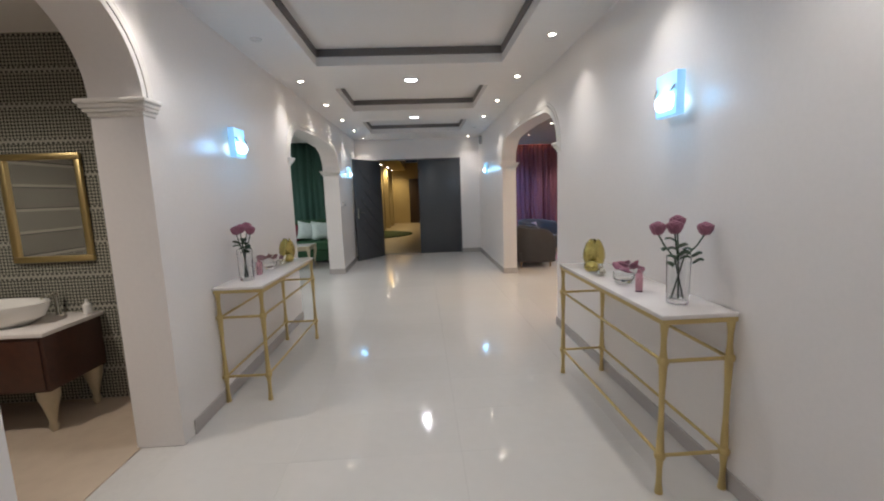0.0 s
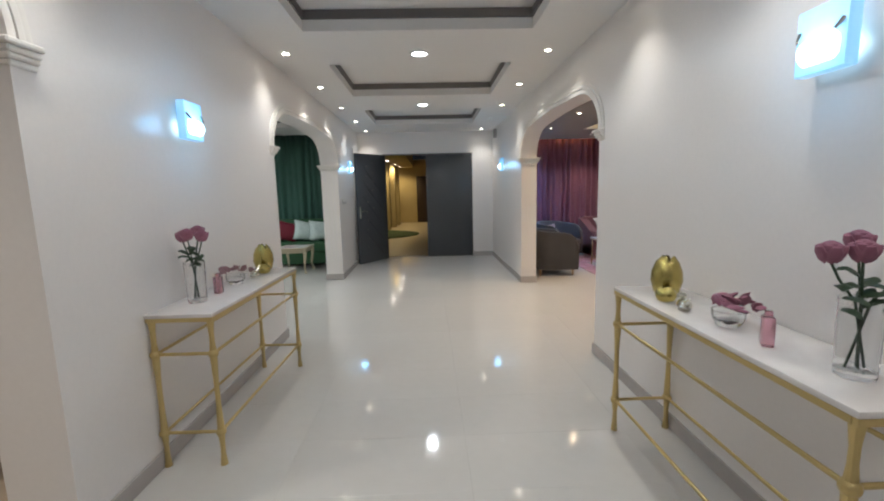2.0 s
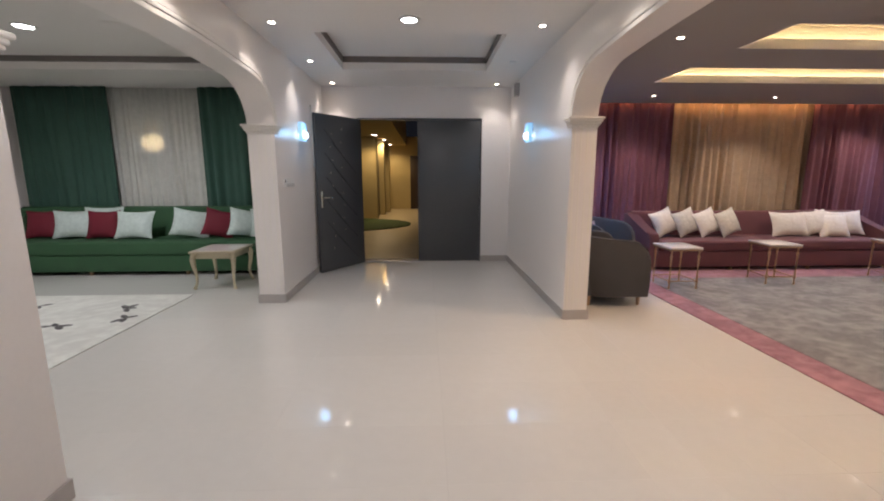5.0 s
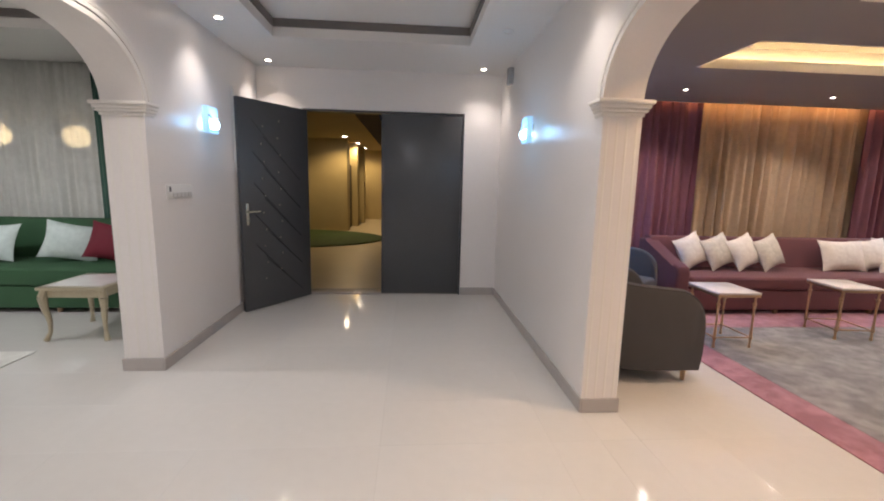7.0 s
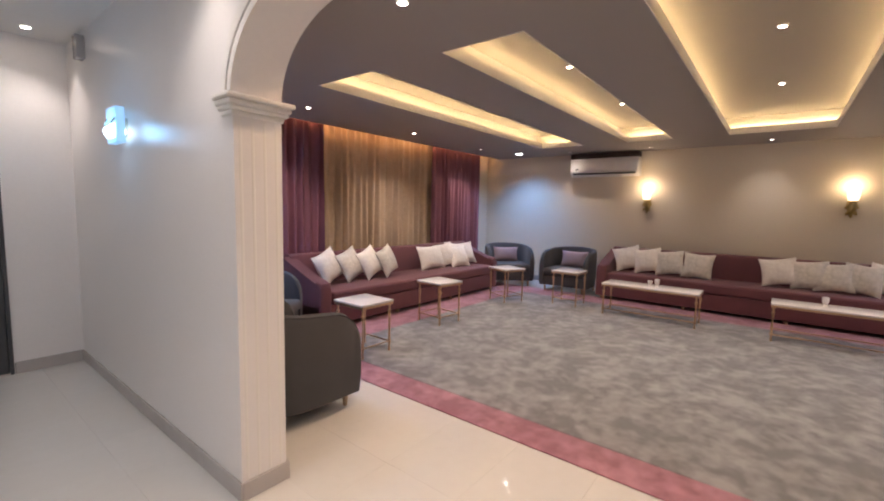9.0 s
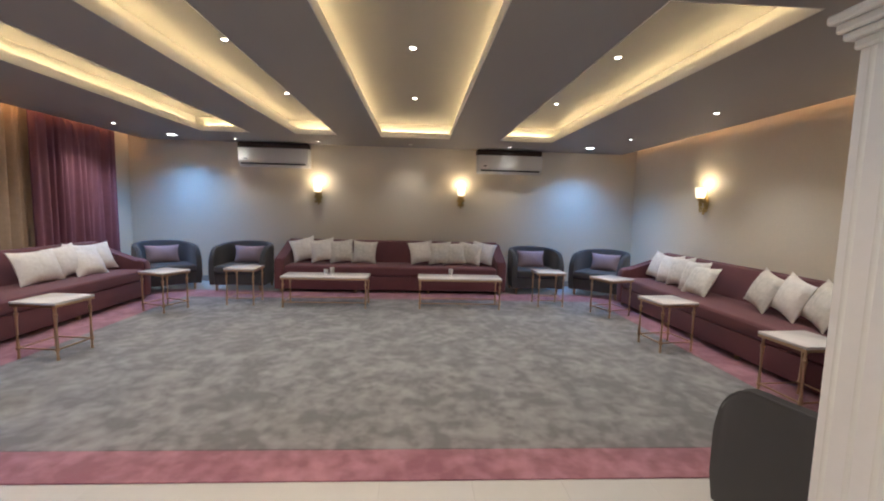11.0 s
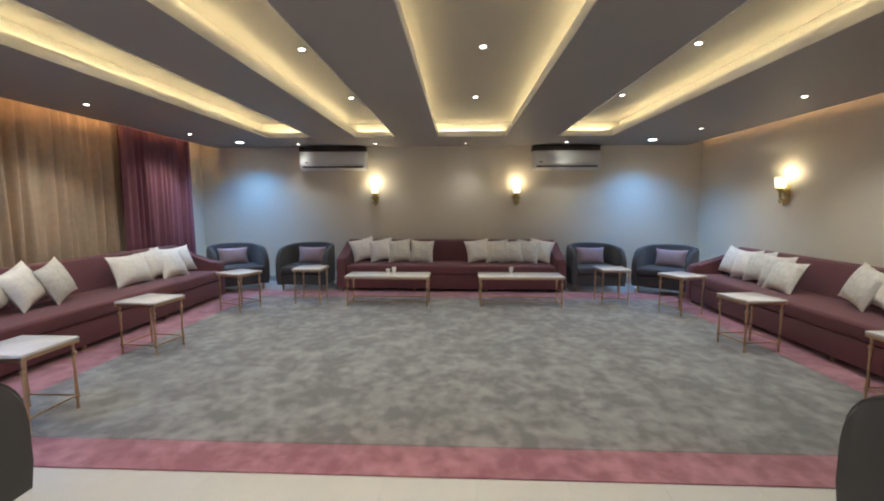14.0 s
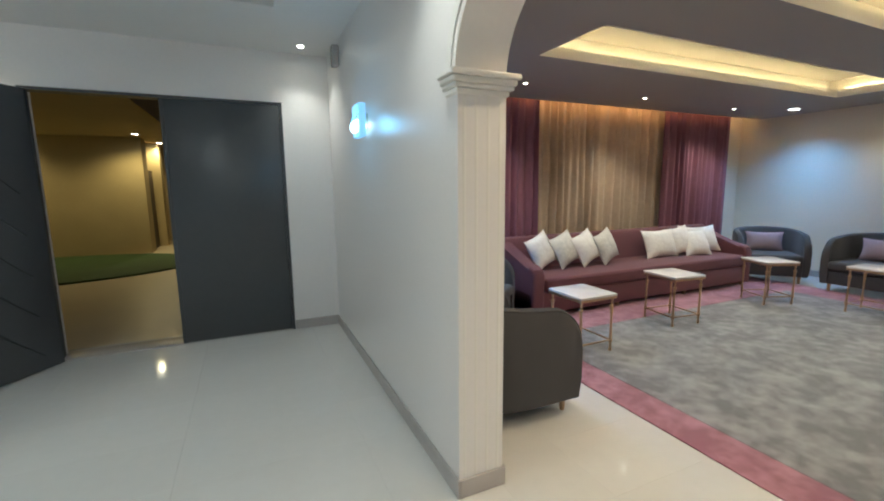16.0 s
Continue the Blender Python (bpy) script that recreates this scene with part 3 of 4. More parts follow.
def gold_sconce(x, y, z, turn):
    ob = thing("wall_sconce", "ornate gold wall sconce with a glowing frosted shade", "wall lamp", (x, y, z), turn, "lounge wall sconces")
    part("back_plate", lathe(B(), [(0, -0.14), (0.03, -0.12), (0.055, -0.03), (0.06, 0.03), (0.035, 0.10), (0, 0.13)], 16, (0.015, 0, 0), sx=0.3), "gold", ob)
    bm = B()
    pts = [(0.02, -0.06), (0.07, -0.09), (0.11, -0.05), (0.12, 0.0), (0.11, 0.04)]
    for p, q in zip(pts, pts[1:]):
        rod(bm, (p[0], 0, p[1]), (q[0], 0, q[1]), [(0, 0.012), (1, 0.012)])
    for s in (-1, 1):
        for k in range(4):
            ball(bm, (0.05 + 0.018 * k, s * (0.058 - 0.012 * k), -0.02 + 0.022 * k), 0.021)
        scroll = [(0.03, 0.03, -0.10), (0.06, 0.055, -0.125), (0.085, 0.05, -0.09), (0.08, 0.03, -0.075)]
        for p, q in zip(scroll, scroll[1:]):
            rod(bm, (p[0], s * p[1], p[2]), (q[0], s * q[1], q[2]), [(0, 0.010), (1, 0.009)], 8)
    part("arm", bm, "gold", ob, "scrolled gold arm with leaf bosses")
    part("finial", lathe(B(), [(0, -0.17), (0.014, -0.16), (0.02, -0.145), (0.010, -0.13), (0.024, -0.11), (0, -0.095)], 12, (0.05, 0, 0)), "gold", ob)
    part("cup", lathe(B(), [(0, 0.03), (0.03, 0.035), (0.055, 0.07), (0.05, 0.075), (0, 0.06)], 16, (0.11, 0, 0)), "gold", ob)
    part("shade", lathe(B(), [(0, 0.075), (0.055, 0.08), (0.066, 0.15), (0.072, 0.22), (0.064, 0.22), (0.05, 0.09), (0, 0.085)], 20, (0.11, 0, 0)), "shade_glow", ob, "glowing frosted glass shade")
    d = bpy.data.lights.new("sconce_warm", "POINT")
    d.color, d.energy, d.shadow_soft_size = (1.0, 0.72, 0.42), 3.6, 0.05
    lamp = new("lamp", d)
    lamp.parent = ob
    lamp.location = (0.12, 0, 0.28)


gold_sconce(XE, 7.80, 1.66, 180)
gold_sconce(XE, 5.10, 1.66, 180)
gold_sconce(6.80, YS, 1.66, 90)
gold_sconce(4.17, YS, 1.66, 90)


# ---- lounge furniture ----
def rounded(bm, *dims, bev=0.04, seg=3):
    return box(bm, *dims, bev, seg)


def sofa(label, mat, length=3.95, depth=0.92, at=(0, 0, 0), turn=0.0, group="lounge sofas", back=0.86, seat_z=0.46):
    """Front looks along -y; the origin lies on the floor under the middle of the front."""
    ob = thing("sofa", label, "sofa", at, turn, group)
    h = length / 2
    part("base", rounded(B(), -h, h, 0.02, depth, 0.055, 0.30, bev=0.015), mat, ob)
    n = 1
    for i in range(n):
        x0, x1 = -h + 0.17 + i * (length - 0.34) / n, -h + 0.17 + (i + 1) * (length - 0.34) / n
        pad = part("seat_cushion", rounded(B(), x0 + 0.003, x1 - 0.003, 0.0, depth - 0.22, 0.30, seat_z, bev=0.035), mat, ob)
        part("piping", rod(B(), (x0 + 0.03, 0.002, seat_z - 0.034), (x1 - 0.03, 0.002, seat_z - 0.034), [(0, 0.005), (1, 0.005)], 6), mat, pad)
    bm = B()
    prof = [(depth - 0.26, 0.30), (depth - 0.23, back - 0.07), (depth - 0.20, back - 0.02), (depth - 0.15, back), (depth - 0.06, back - 0.01), (depth - 0.01, back - 0.06), (depth, 0.30)]
    extrude_outline(bm, prof, lambda u, v, d: (d, u, v), (-h + 0.06, h - 0.06))
    part("backrest", bm, mat, ob)
    arm = [(0.01, 0.055), (0.0, 0.50), (0.03, 0.57), (0.10, 0.60), (0.45, 0.66), (depth - 0.18, back - 0.03), (depth - 0.02, back - 0.05), (depth - 0.02, 0.055)]
    for x0, x1 in ((-h, -h + 0.165), (h - 0.165, h)):
        bm = extrude_outline(B(), arm, lambda u, v, d: (d, u, v), (x0, x1))
        bmesh.ops.bevel(bm, geom=[e for e in bm.edges if abs(e.verts[0].co.x - e.verts[1].co.x) < 1e-6 and e.verts[0].co.z + e.verts[1].co.z > 0.5], offset=0.03, segments=3, affect="EDGES", profile=0.5)
        part("armrest", bm, mat, ob)
    for i in range(4):
        for y in (0.08, depth - 0.1):
            x = -h + 0.1 + i * (length - 0.2) / 3
            part("leg", lathe(B(), [(0.025, 0), (0.032, 0.056)], 10, (x, y, 0.0)), "wood_leg", ob)
    return ob


sofa("long mauve velvet sofa against the wall", "velvet", at=(7.92, 6.34, 0.008), turn=-90)
sofa("long mauve velvet sofa under the curtains", "velvet", at=(5.45, 9.99, 0.008), turn=0)
sofa("long mauve velvet sofa against the wall", "velvet", at=(5.45, 2.65, 0.008), turn=180)


def armchair_mesh():
    ob = thing("armchair", "charcoal velvet barrel armchair with a curved back", "armchair", group="barrel armchairs")
    W, D, th = 0.46, 0.80, 0.09
    path = [(W, v) for v in (0.0, 0.012, 0.035, 0.07, 0.12, 0.18, 0.25, 0.32)]
    for i in range(1, 16):
        a = math.pi * i / 16
        path.append((W * math.cos(a), 0.34 + (D - 0.34) * math.sin(a) ** 0.75))
    path += [(-W, v) for v in (0.32, 0.25, 0.18, 0.12, 0.07, 0.035, 0.012, 0.0)]
    bm, rows = B(), []
    for i, (x, y) in enumerate(path):
        top = (0.50 + 0.235 * math.sqrt(1 - ((0.22 - y) / 0.22) ** 2) if y < 0.22 else 0.735) + 0.07 * min(1.0, y / D) ** 1.3
        nx, ny = x, max(0.0, y - 0.30)
        ln = math.hypot(nx, ny) or 1
        nx, ny = nx / ln, ny / ln
        ix, iy = x - nx * th, y - ny * th
        flare = 0.02
        sec = [(x - nx * flare, y - ny * flare, 0.11), (x, y, 0.25), (x, y, top - 0.05), (x - nx * 0.015, y - ny * 0.015, top - 0.015), (x - nx * th / 2, y - ny * th / 2, top), (ix + nx * 0.015, iy + ny * 0.015, top - 0.015), (ix, iy, top - 0.05), (ix, iy, 0.11)]
        rows.append([bm.verts.new(p) for p in sec])
    rows_top = [r[3].co.copy() for r in rows]
    for p, q in zip(rows, rows[1:]):
        for i in range(8):
            j = (i + 1) % 8
            bm.faces.new((p[i], p[j], q[j], q[i]))
    bm.faces.new(rows[0])
    bm.faces.new(rows[-1][::-1])
    shell = part("backrest", bm, "grey_velvet", ob)
    crest = [rows_top[k] for k in range(len(rows_top))]
    bm = B()
    for p, q in zip(crest, crest[1:]):
        rod(bm, p, q, [(0, 0.006), (1, 0.006)], 6)
    part("piping", bm, "grey_velvet", shell)
    part("seat_base", rounded(B(), -W + 0.08, W - 0.08, 0.02, D - 0.12, 0.11, 0.30, bev=0.015), "grey_velvet", ob)
    part("seat_cushion", rounded(B(), -W + 0.085, W - 0.085, -0.01, D - 0.16, 0.302, 0.43, bev=0.035), "grey_velvet", ob)
    for x in (-W + 0.10, W - 0.10):
        for y in (0.07, D - 0.16):
            part("leg", lathe(B(), [(0.016, 0), (0.024, 0.112)], 10, (x, y, 0)), "wood_leg", ob)
    return ob


def pillow_bm(w, h, t, n=10):
    bm = B()
    sides = []
    for sgn in (1, -1):
        g = []
        for i in range(n + 1):
            row = []
            for j in range(n + 1):
                u, v = 2 * i / n - 1, 2 * j / n - 1
                e = max(abs(u), abs(v))
                puff = ((1 - u * u) * (1 - v * v)) ** 0.5
                pu, pv = 1 - 0.11 * (1 - v * v) * u * u, 1 - 0.11 * (1 - u * u) * v * v
                wrinkle = 0.006 * math.sin(7 * u + 3 * v) * (1 - e)
                row.append(bm.verts.new((u * w / 2 * pu, sgn * (t / 2 * puff + wrinkle + 0.004), v * h / 2 * pv)))
            g.append(row)
        sides.append(g)
        for i in range(n):
            for j in range(n):
                q = [g[i][j], g[i + 1][j], g[i + 1][j + 1], g[i][j + 1]]
                bm.faces.new(q if sgn < 0 else q[::-1])
    a, b = sides
    rim = [(i, 0) for i in range(n)] + [(n, j) for j in range(n)] + [(n - i, n) for i in range(n)] + [(0, n - j) for j in range(n)]
    for (i, j), (k, l) in zip(rim, rim[1:] + rim[:1]):
        bm.faces.new((a[i][j], a[k][l], b[k][l], b[i][j]))
    return bm


def pillow(mat, w, h, t, label, group):
    ob = part("cushion", pillow_bm(w, h, t), mat)
    return tagged(ob, label, "cushion", group)


chair = armchair_mesh()
kidney = pillow("lilac", 0.52, 0.32, 0.14, "dusty lilac lumbar cushion on an armchair", "armchair cushions")


def seat_chair(x, y, turn, first=False):
    """turn: 0 faces -y."""
    m = pose(x, y, 0.008, 0, 0, turn)
    if first:
        chair.matrix_basis = m
    else:
        copy_thing(chair, m)
    k = m @ pose(0, 0.545, 0.575, -14, 0, 0)
    if first:
        kidney.matrix_basis = k
    else:
        copy_thing(kidney, k)


seat_chair(7.92, 8.92, -90, True)
seat_chair(7.82, 9.92, -48)
seat_chair(8.02, 3.78, -90)
seat_chair(7.82, 2.86, -132)
seat_chair(2.57, 8.70, 90)
seat_chair(2.98, 9.85, 40)
seat_chair(2.58, 4.01, 90)
seat_chair(2.98, 2.90, 140)


cream = pillow("cream", 0.45, 0.42, 0.17, "cream jacquard cushion leaning on the sofa", "sofa cushions")
greige = pillow("greige", 0.44, 0.42, 0.16, "silvery beige jacquard cushion leaning on the sofa", "sofa cushions")
# place along the sofa, cover, yaw, sideways lean
PILLOWS = [(-1.60, "c", 14, 14), (-1.27, "c", 8, 10), (-0.93, "g", 4, 7), (-0.52, "g", 0, -3), (0.50, "c", 0, 9), (0.84, "g", -4, 5), (1.10, "g", -8, 4), (1.38, "g", -12, -6), (1.62, "c", -16, -10)]
PILLOWS_N = [(-1.50, "c", 14, 17), (-1.14, "g", 15, 16), (-0.80, "c", 15, 16), (-0.46, "g", 15, 15), (1.02, "c", -10, 8), (1.28, "c", -14, -6), (1.54, "c", -18, 5)]
PILLOWS_S = [(-1.60, "c", 8, -8), (-1.32, "c", 8, 6), (-1.05, "g", 6, 8), (-0.72, "g", 4, 3), (0.40, "g", -14, -12), (0.76, "c", -14, -12), (1.12, "g", -14, -11), (1.48, "c", -14, -11)]


def lean(base, rows, seat_z=0.465):
    for k, (x, kind, yaw, roll) in enumerate(rows):
        src = cream if kind == "c" else greige
        yaw2, tilt = yaw + 3 * math.sin(5.1 * k), -21 - 3 * math.sin(3.3 * k)
        rise = 0.178 * (abs(math.cos(radians(roll))) + abs(math.sin(radians(roll)))) + 0.01
        copy_thing(src, base @ pose(x, 0.50 - 0.012 * (k % 4), seat_z + rise, tilt, 0, yaw2) @ pose(0, 0, 0, 0, -roll, 0))


lean(pose(7.92, 6.34, 0.008, 0, 0, -90), PILLOWS)
lean(pose(5.45, 9.99, 0.008), PILLOWS_N)
lean(pose(5.45, 2.65, 0.008, 0, 0, 180), PILLOWS_S)
wide = pillow("cream", 0.64, 0.42, 0.17, "wide cream jacquard cushion leaning on the sofa", "sofa cushions")
wide.matrix_basis = pose(5.45, 9.99, 0.008) @ pose(0.60, 0.49, 0.655, -20, 0, 0)
cream.matrix_basis = pose(5.45, 9.99, 0.008) @ pose(1.26, 0.41, 0.635, -30, 0, -12)
greige.matrix_basis = pose(5.45, 2.65, 0.008, 0, 0, 180) @ pose(-0.50, 0.40, 0.635, -30, 0, 4)


def bamboo_table(name, label, group, w, d, h, top_mat, metal, knots, rails, leg_r, inset=0.03):
    """Marble top on a slender metal frame with ball knots where the rails meet the legs."""
    ob = thing(name, label, "table", group=group)
    part("tabletop", box(B(), -w / 2, w / 2, -d / 2, d / 2, h - 0.022, h, 0.004), top_mat, ob, "pale veined marble top")
    bm = B()
    for y0, y1, x0, x1 in ((-d / 2, -d / 2 + 0.02, -w / 2, w / 2), (d / 2 - 0.02, d / 2, -w / 2, w / 2), (-d / 2 + 0.02, d / 2 - 0.02, -w / 2, -w / 2 + 0.02), (-d / 2 + 0.02, d / 2 - 0.02, w / 2 - 0.02, w / 2)):
        box(bm, x0 + 0.002, x1 - 0.002, y0 + 0.002, y1 - 0.002, h - 0.045, h - 0.0225)
    part("frame", bm, metal, ob, smooth=False)
    xs, ys = (-w / 2 + inset, w / 2 - inset), (-d / 2 + inset, d / 2 - inset)
    stops = [0.0] + list(knots) + [h - 0.045]
    for x in xs:
        for y in ys:
            bm = B()
            for a, b in zip(stops, stops[1:]):
                rod(bm, (x, y, a), (x, y, b), [(0, leg_r * 1.5), (0.35, leg_r), (0.65, leg_r), (1, leg_r * 1.5)])
            for k in knots:
                ball(bm, (x, y, k), leg_r * 2.1)
            part("leg", bm, metal, ob)
    r = leg_r * 0.7
    for z in rails:
        for y in ys:
            part("rail", rod(B(), (xs[0], y, z), (xs[1], y, z), [(0, r), (1, r)]), metal, ob)
        for x in xs:
            part("rail", rod(B(), (x, ys[0], z), (x, ys[1], z), [(0, r), (1, r)]), metal, ob)
    return ob


side = bamboo_table("side_table", "small side table with marble top and slim rose gold legs", "lounge side tables", 0.42, 0.44, 0.54, "marble", "rose_gold", (0.10, 0.42), (0.10,), 0.0095)
for x, y, a in ((4.88, 9.35, -6), (6.67, 9.36, -22), (7.15, 8.48, 0), (7.26, 3.84, 0), (6.69, 3.08, 22), (5.22, 3.12, 8), (3.80, 2.85, 4)):
    copy_thing(side, pose(x, y, 0.009, 0, 0, a))
side.matrix_basis = pose(3.41, 9.17, 0.009)
longt = bamboo_table("coffee_table", "long low coffee table with marble top and rose gold legs", "lounge coffee tables", 0.42, 1.24, 0.46, "marble", "rose_gold", (0.08, 0.34), (0.08,), 0.010)
copy_thing(longt, pose(7.05, 5.27, 0.009))
longt.matrix_basis = pose(7.02, 7.24, 0.009)

# small table ornaments
for x, y, n in ((7.0, 7.16, 2), (7.05, 5.40, 1)):
    for k in range(n):
        ob = thing("candle_holder", "small crystal candle holder on the coffee table", "candle holder", (x, y + 0.09 * k, 0.4695), group="table ornaments")
        part("cup", lathe(B(), [(0.025, 0), (0.028, 0.005), (0.012, 0.02), (0.032, 0.05), (0.036, 0.11 - 0.03 * k), (0.030, 0.11 - 0.03 * k), (0.026, 0.055), (0, 0.05)], 12), "marble", ob)

# carpet
CA = (2.90, 8.05, 2.25, 10.4)
CI = (3.20, 7.50, 2.95, 9.55)
bm = B()
box(bm, CA[0], CI[0], CA[2], CA[3], 0.001, 0.009, 0.003, 1)
box(bm, CI[1], CA[1], CA[2], CA[3], 0.001, 0.009, 0.003, 1)
box(bm, CI[0], CI[1], CA[2], CI[2], 0.001, 0.009, 0.003, 1)
box(bm, CI[0], CI[1], CI[3], CA[3], 0.001, 0.009, 0.003, 1)
carpet = thing("carpet", "grey mottled carpet with a dusty mauve border", "carpet")
part("border", bm, "carpet_edge", carpet, "dusty mauve border")
part("field", box(B(), CI[0] + 0.001, CI[1] - 0.001, CI[2] + 0.001, CI[3] - 0.001, 0.001, 0.0095, 0.003, 1), "carpet", carpet, "mottled grey field")


def curtain(label, mat, x0, x1, y, z0, z1, pitch, amp, seed):
    rnd = random.Random(seed)
    n = int((x1 - x0) / pitch * 10)
    bm = B()
    rows = []
    zs = [z0 + (z1 - z0) * k / 6 for k in range(7)]
    phase, ph = [], 0.0
    for i in range(n + 1):
        ph += 2 * math.pi / 10 * (0.75 + 0.5 * rnd.random())
        phase.append(ph)
    for zi, z in enumerate(zs):
        f = 1.0 - 0.25 * zi / 6
        row = []
        for i in range(n + 1):
            x = x0 + (x1 - x0) * i / n
            row.append((x + 0.008 * math.sin(phase[i] * 0.31 + zi * 0.35), y + amp * f * math.sin(phase[i] + 0.22 * zi * math.sin(i * 0.21)) * (0.65 + 0.35 * math.sin(phase[i] * 0.23 + seed)) + 0.3 * amp * math.sin(phase[i] * 0.37 + 0.3 * zi), z))
        rows.append(row)
    fr = [[bm.verts.new(p) for p in r] for r in rows]
    bk = [[bm.verts.new((p[0], p[1] + 0.006, p[2])) for p in r] for r in rows]
    for a in range(6):
        for i in range(n):
            bm.faces.new((fr[a][i], fr[a][i + 1], fr[a + 1][i + 1], fr[a + 1][i]))
            bm.faces.new((bk[a][i + 1], bk[a][i], bk[a + 1][i], bk[a + 1][i + 1]))
    for i in range(n):
        bm.faces.new((fr[0][i + 1], fr[0][i], bk[0][i], bk[0][i + 1]))
        bm.faces.new((fr[6][i], fr[6][i + 1], bk[6][i + 1], bk[6][i]))
    ob = part("curtain", bm, mat)
    for e in ob.data.edges:
        e.use_edge_sharp = False
    return tagged(ob, label, "curtain", "window curtains")


curtain("mauve gathered drape hanging to the floor", "mauve_curtain", 2.2, 4.24, 11.01, 0.02, 2.86, 0.115, 0.065, 1)
curtain("tan satin gathered curtain hanging to the floor", "gold_curtain", 4.15, 6.85, 11.13, 0.02, 2.86, 0.135, 0.070, 2)
curtain("mauve gathered drape hanging to the floor", "mauve_curtain", 6.70, 8.26, 11.01, 0.02, 2.86, 0.115, 0.065, 3)
curtain("deep green gathered drape hanging to the floor", "green_curtain", -6.4, -4.93, 11.02, 0.02, 2.835, 0.15, 0.045, 4)
curtain("white sheer gathered curtain hanging to the floor", "sheer", -5.02, -3.44, 11.12, 0.02, 2.835, 0.10, 0.03, 5)
curtain("deep green gathered drape hanging to the floor", "green_curtain", -3.53, -1.85, 11.02, 0.02, 2.835, 0.15, 0.045, 6)


def air_conditioner(y, w):
    ob = thing("air_conditioner", "white wall mounted split air conditioner", "air conditioner", (XE, y, 2.17), 90, "air conditioners")
    prof = [(0, 0), (0.13, -0.005), (0.20, 0.05), (0.225, 0.10), (0.225, 0.305), (0.205, 0.335), (0, 0.335)]
    part("body", extrude_outline(B(), prof, lambda u, v, d: (d, u, v), (-w / 2, w / 2)), "plastic", ob)
    part("louvre", box(B(), -w / 2 + 0.05, w / 2 - 0.05, 0.135, 0.226, 0.035, 0.062, 0.005), "dark", ob, "dark air outlet slot")
    part("panel", box(B(), -w / 2 + 0.01, w / 2 - 0.01, 0.2255, 0.231, 0.10, 0.265, 0.002), "plastic", ob)
    # dark block in place of the shade between the unit's top and the ceiling
    part("shade_block", box(B(), -w / 2 + 0.01, w / 2 + 0.02, 0.005, 0.20, 0.3352, 0.43, 0.006), "yard_dark", ob, "dark block on top imitating the shade below the ceiling")
    part("side_cap", box(B(), w / 2 + 0.0005, w / 2 + 0.012, 0.01, 0.20, 0.03, 0.32, 0.004), "switch", ob)
    part("badge", box(B(), w / 2 - 0.16, w / 2 - 0.10, 0.2312, 0.2325, 0.12, 0.14), "dark", ob)


air_conditioner(8.57, 1.25)
air_conditioner(4.20, 1.22)

# ---- hall furniture ----
def console(x, y, turn, depth, length, height, label):
    ob = bamboo_table("console_table", label, "hall console tables", depth, length, height, "marble", "gold", (0.20, height - 0.23), (0.20, height - 0.23), 0.0135, 0.022)
    ob.matrix_basis = pose(x, y, 0.001, 0, 0, turn)
    return ob


console(1.306, 2.855, 0, 0.37, 1.48, 0.915, "slim gold metal console table with a white marble top")
console(-1.335, 4.08, -0.9, 0.36, 1.42, 0.89, "slim gold metal console table with a white marble top")
TOP_E, TOP_W = 0.9165, 0.8915


def egg_vase(x, y, z, r, h, label, turn):
    ob = thing("egg_vase", label, "vase", (x, y, z), turn, "gold egg vases")
    bm = B()
    seg = 28
    prof = [(r * 0.45, 0.0), (r * 0.80, h * 0.10), (r, h * 0.36), (r * 0.95, h * 0.58), (r * 0.72, h * 0.80), (r * 0.42, h * 0.93)]
    rings = []
    for k, (rr, z) in enumerate(prof):
        ring = []
        for i in range(seg):
            a = 2 * math.pi * i / seg
            zz = z + ((-0.10 * h if i % 9 in (0, 1) else 0.02 * h * math.sin(i * 2.1)) if k == len(prof) - 1 else 0)
            ring.append(bm.verts.new((rr * math.cos(a), rr * math.sin(a), zz)))
        rings.append(ring)
    inner = [[bm.verts.new((v.co.x * 0.93, v.co.y * 0.93, max(0.01, v.co.z))) for v in ring] for ring in rings]
    for g in (rings, inner):
        for a, b in zip(g, g[1:]):
            for i in range(seg):
                j = (i + 1) % seg
                bm.faces.new((a[i], a[j], b[j], b[i]))
    for i in range(seg):
        j = (i + 1) % seg
        bm.faces.new((rings[-1][i], rings[-1][j], inner[-1][j], inner[-1][i]))
    bm.faces.new(rings[0][::-1])
    bm.faces.new(inner[0])
    part("shell", bm, "hammered", ob)


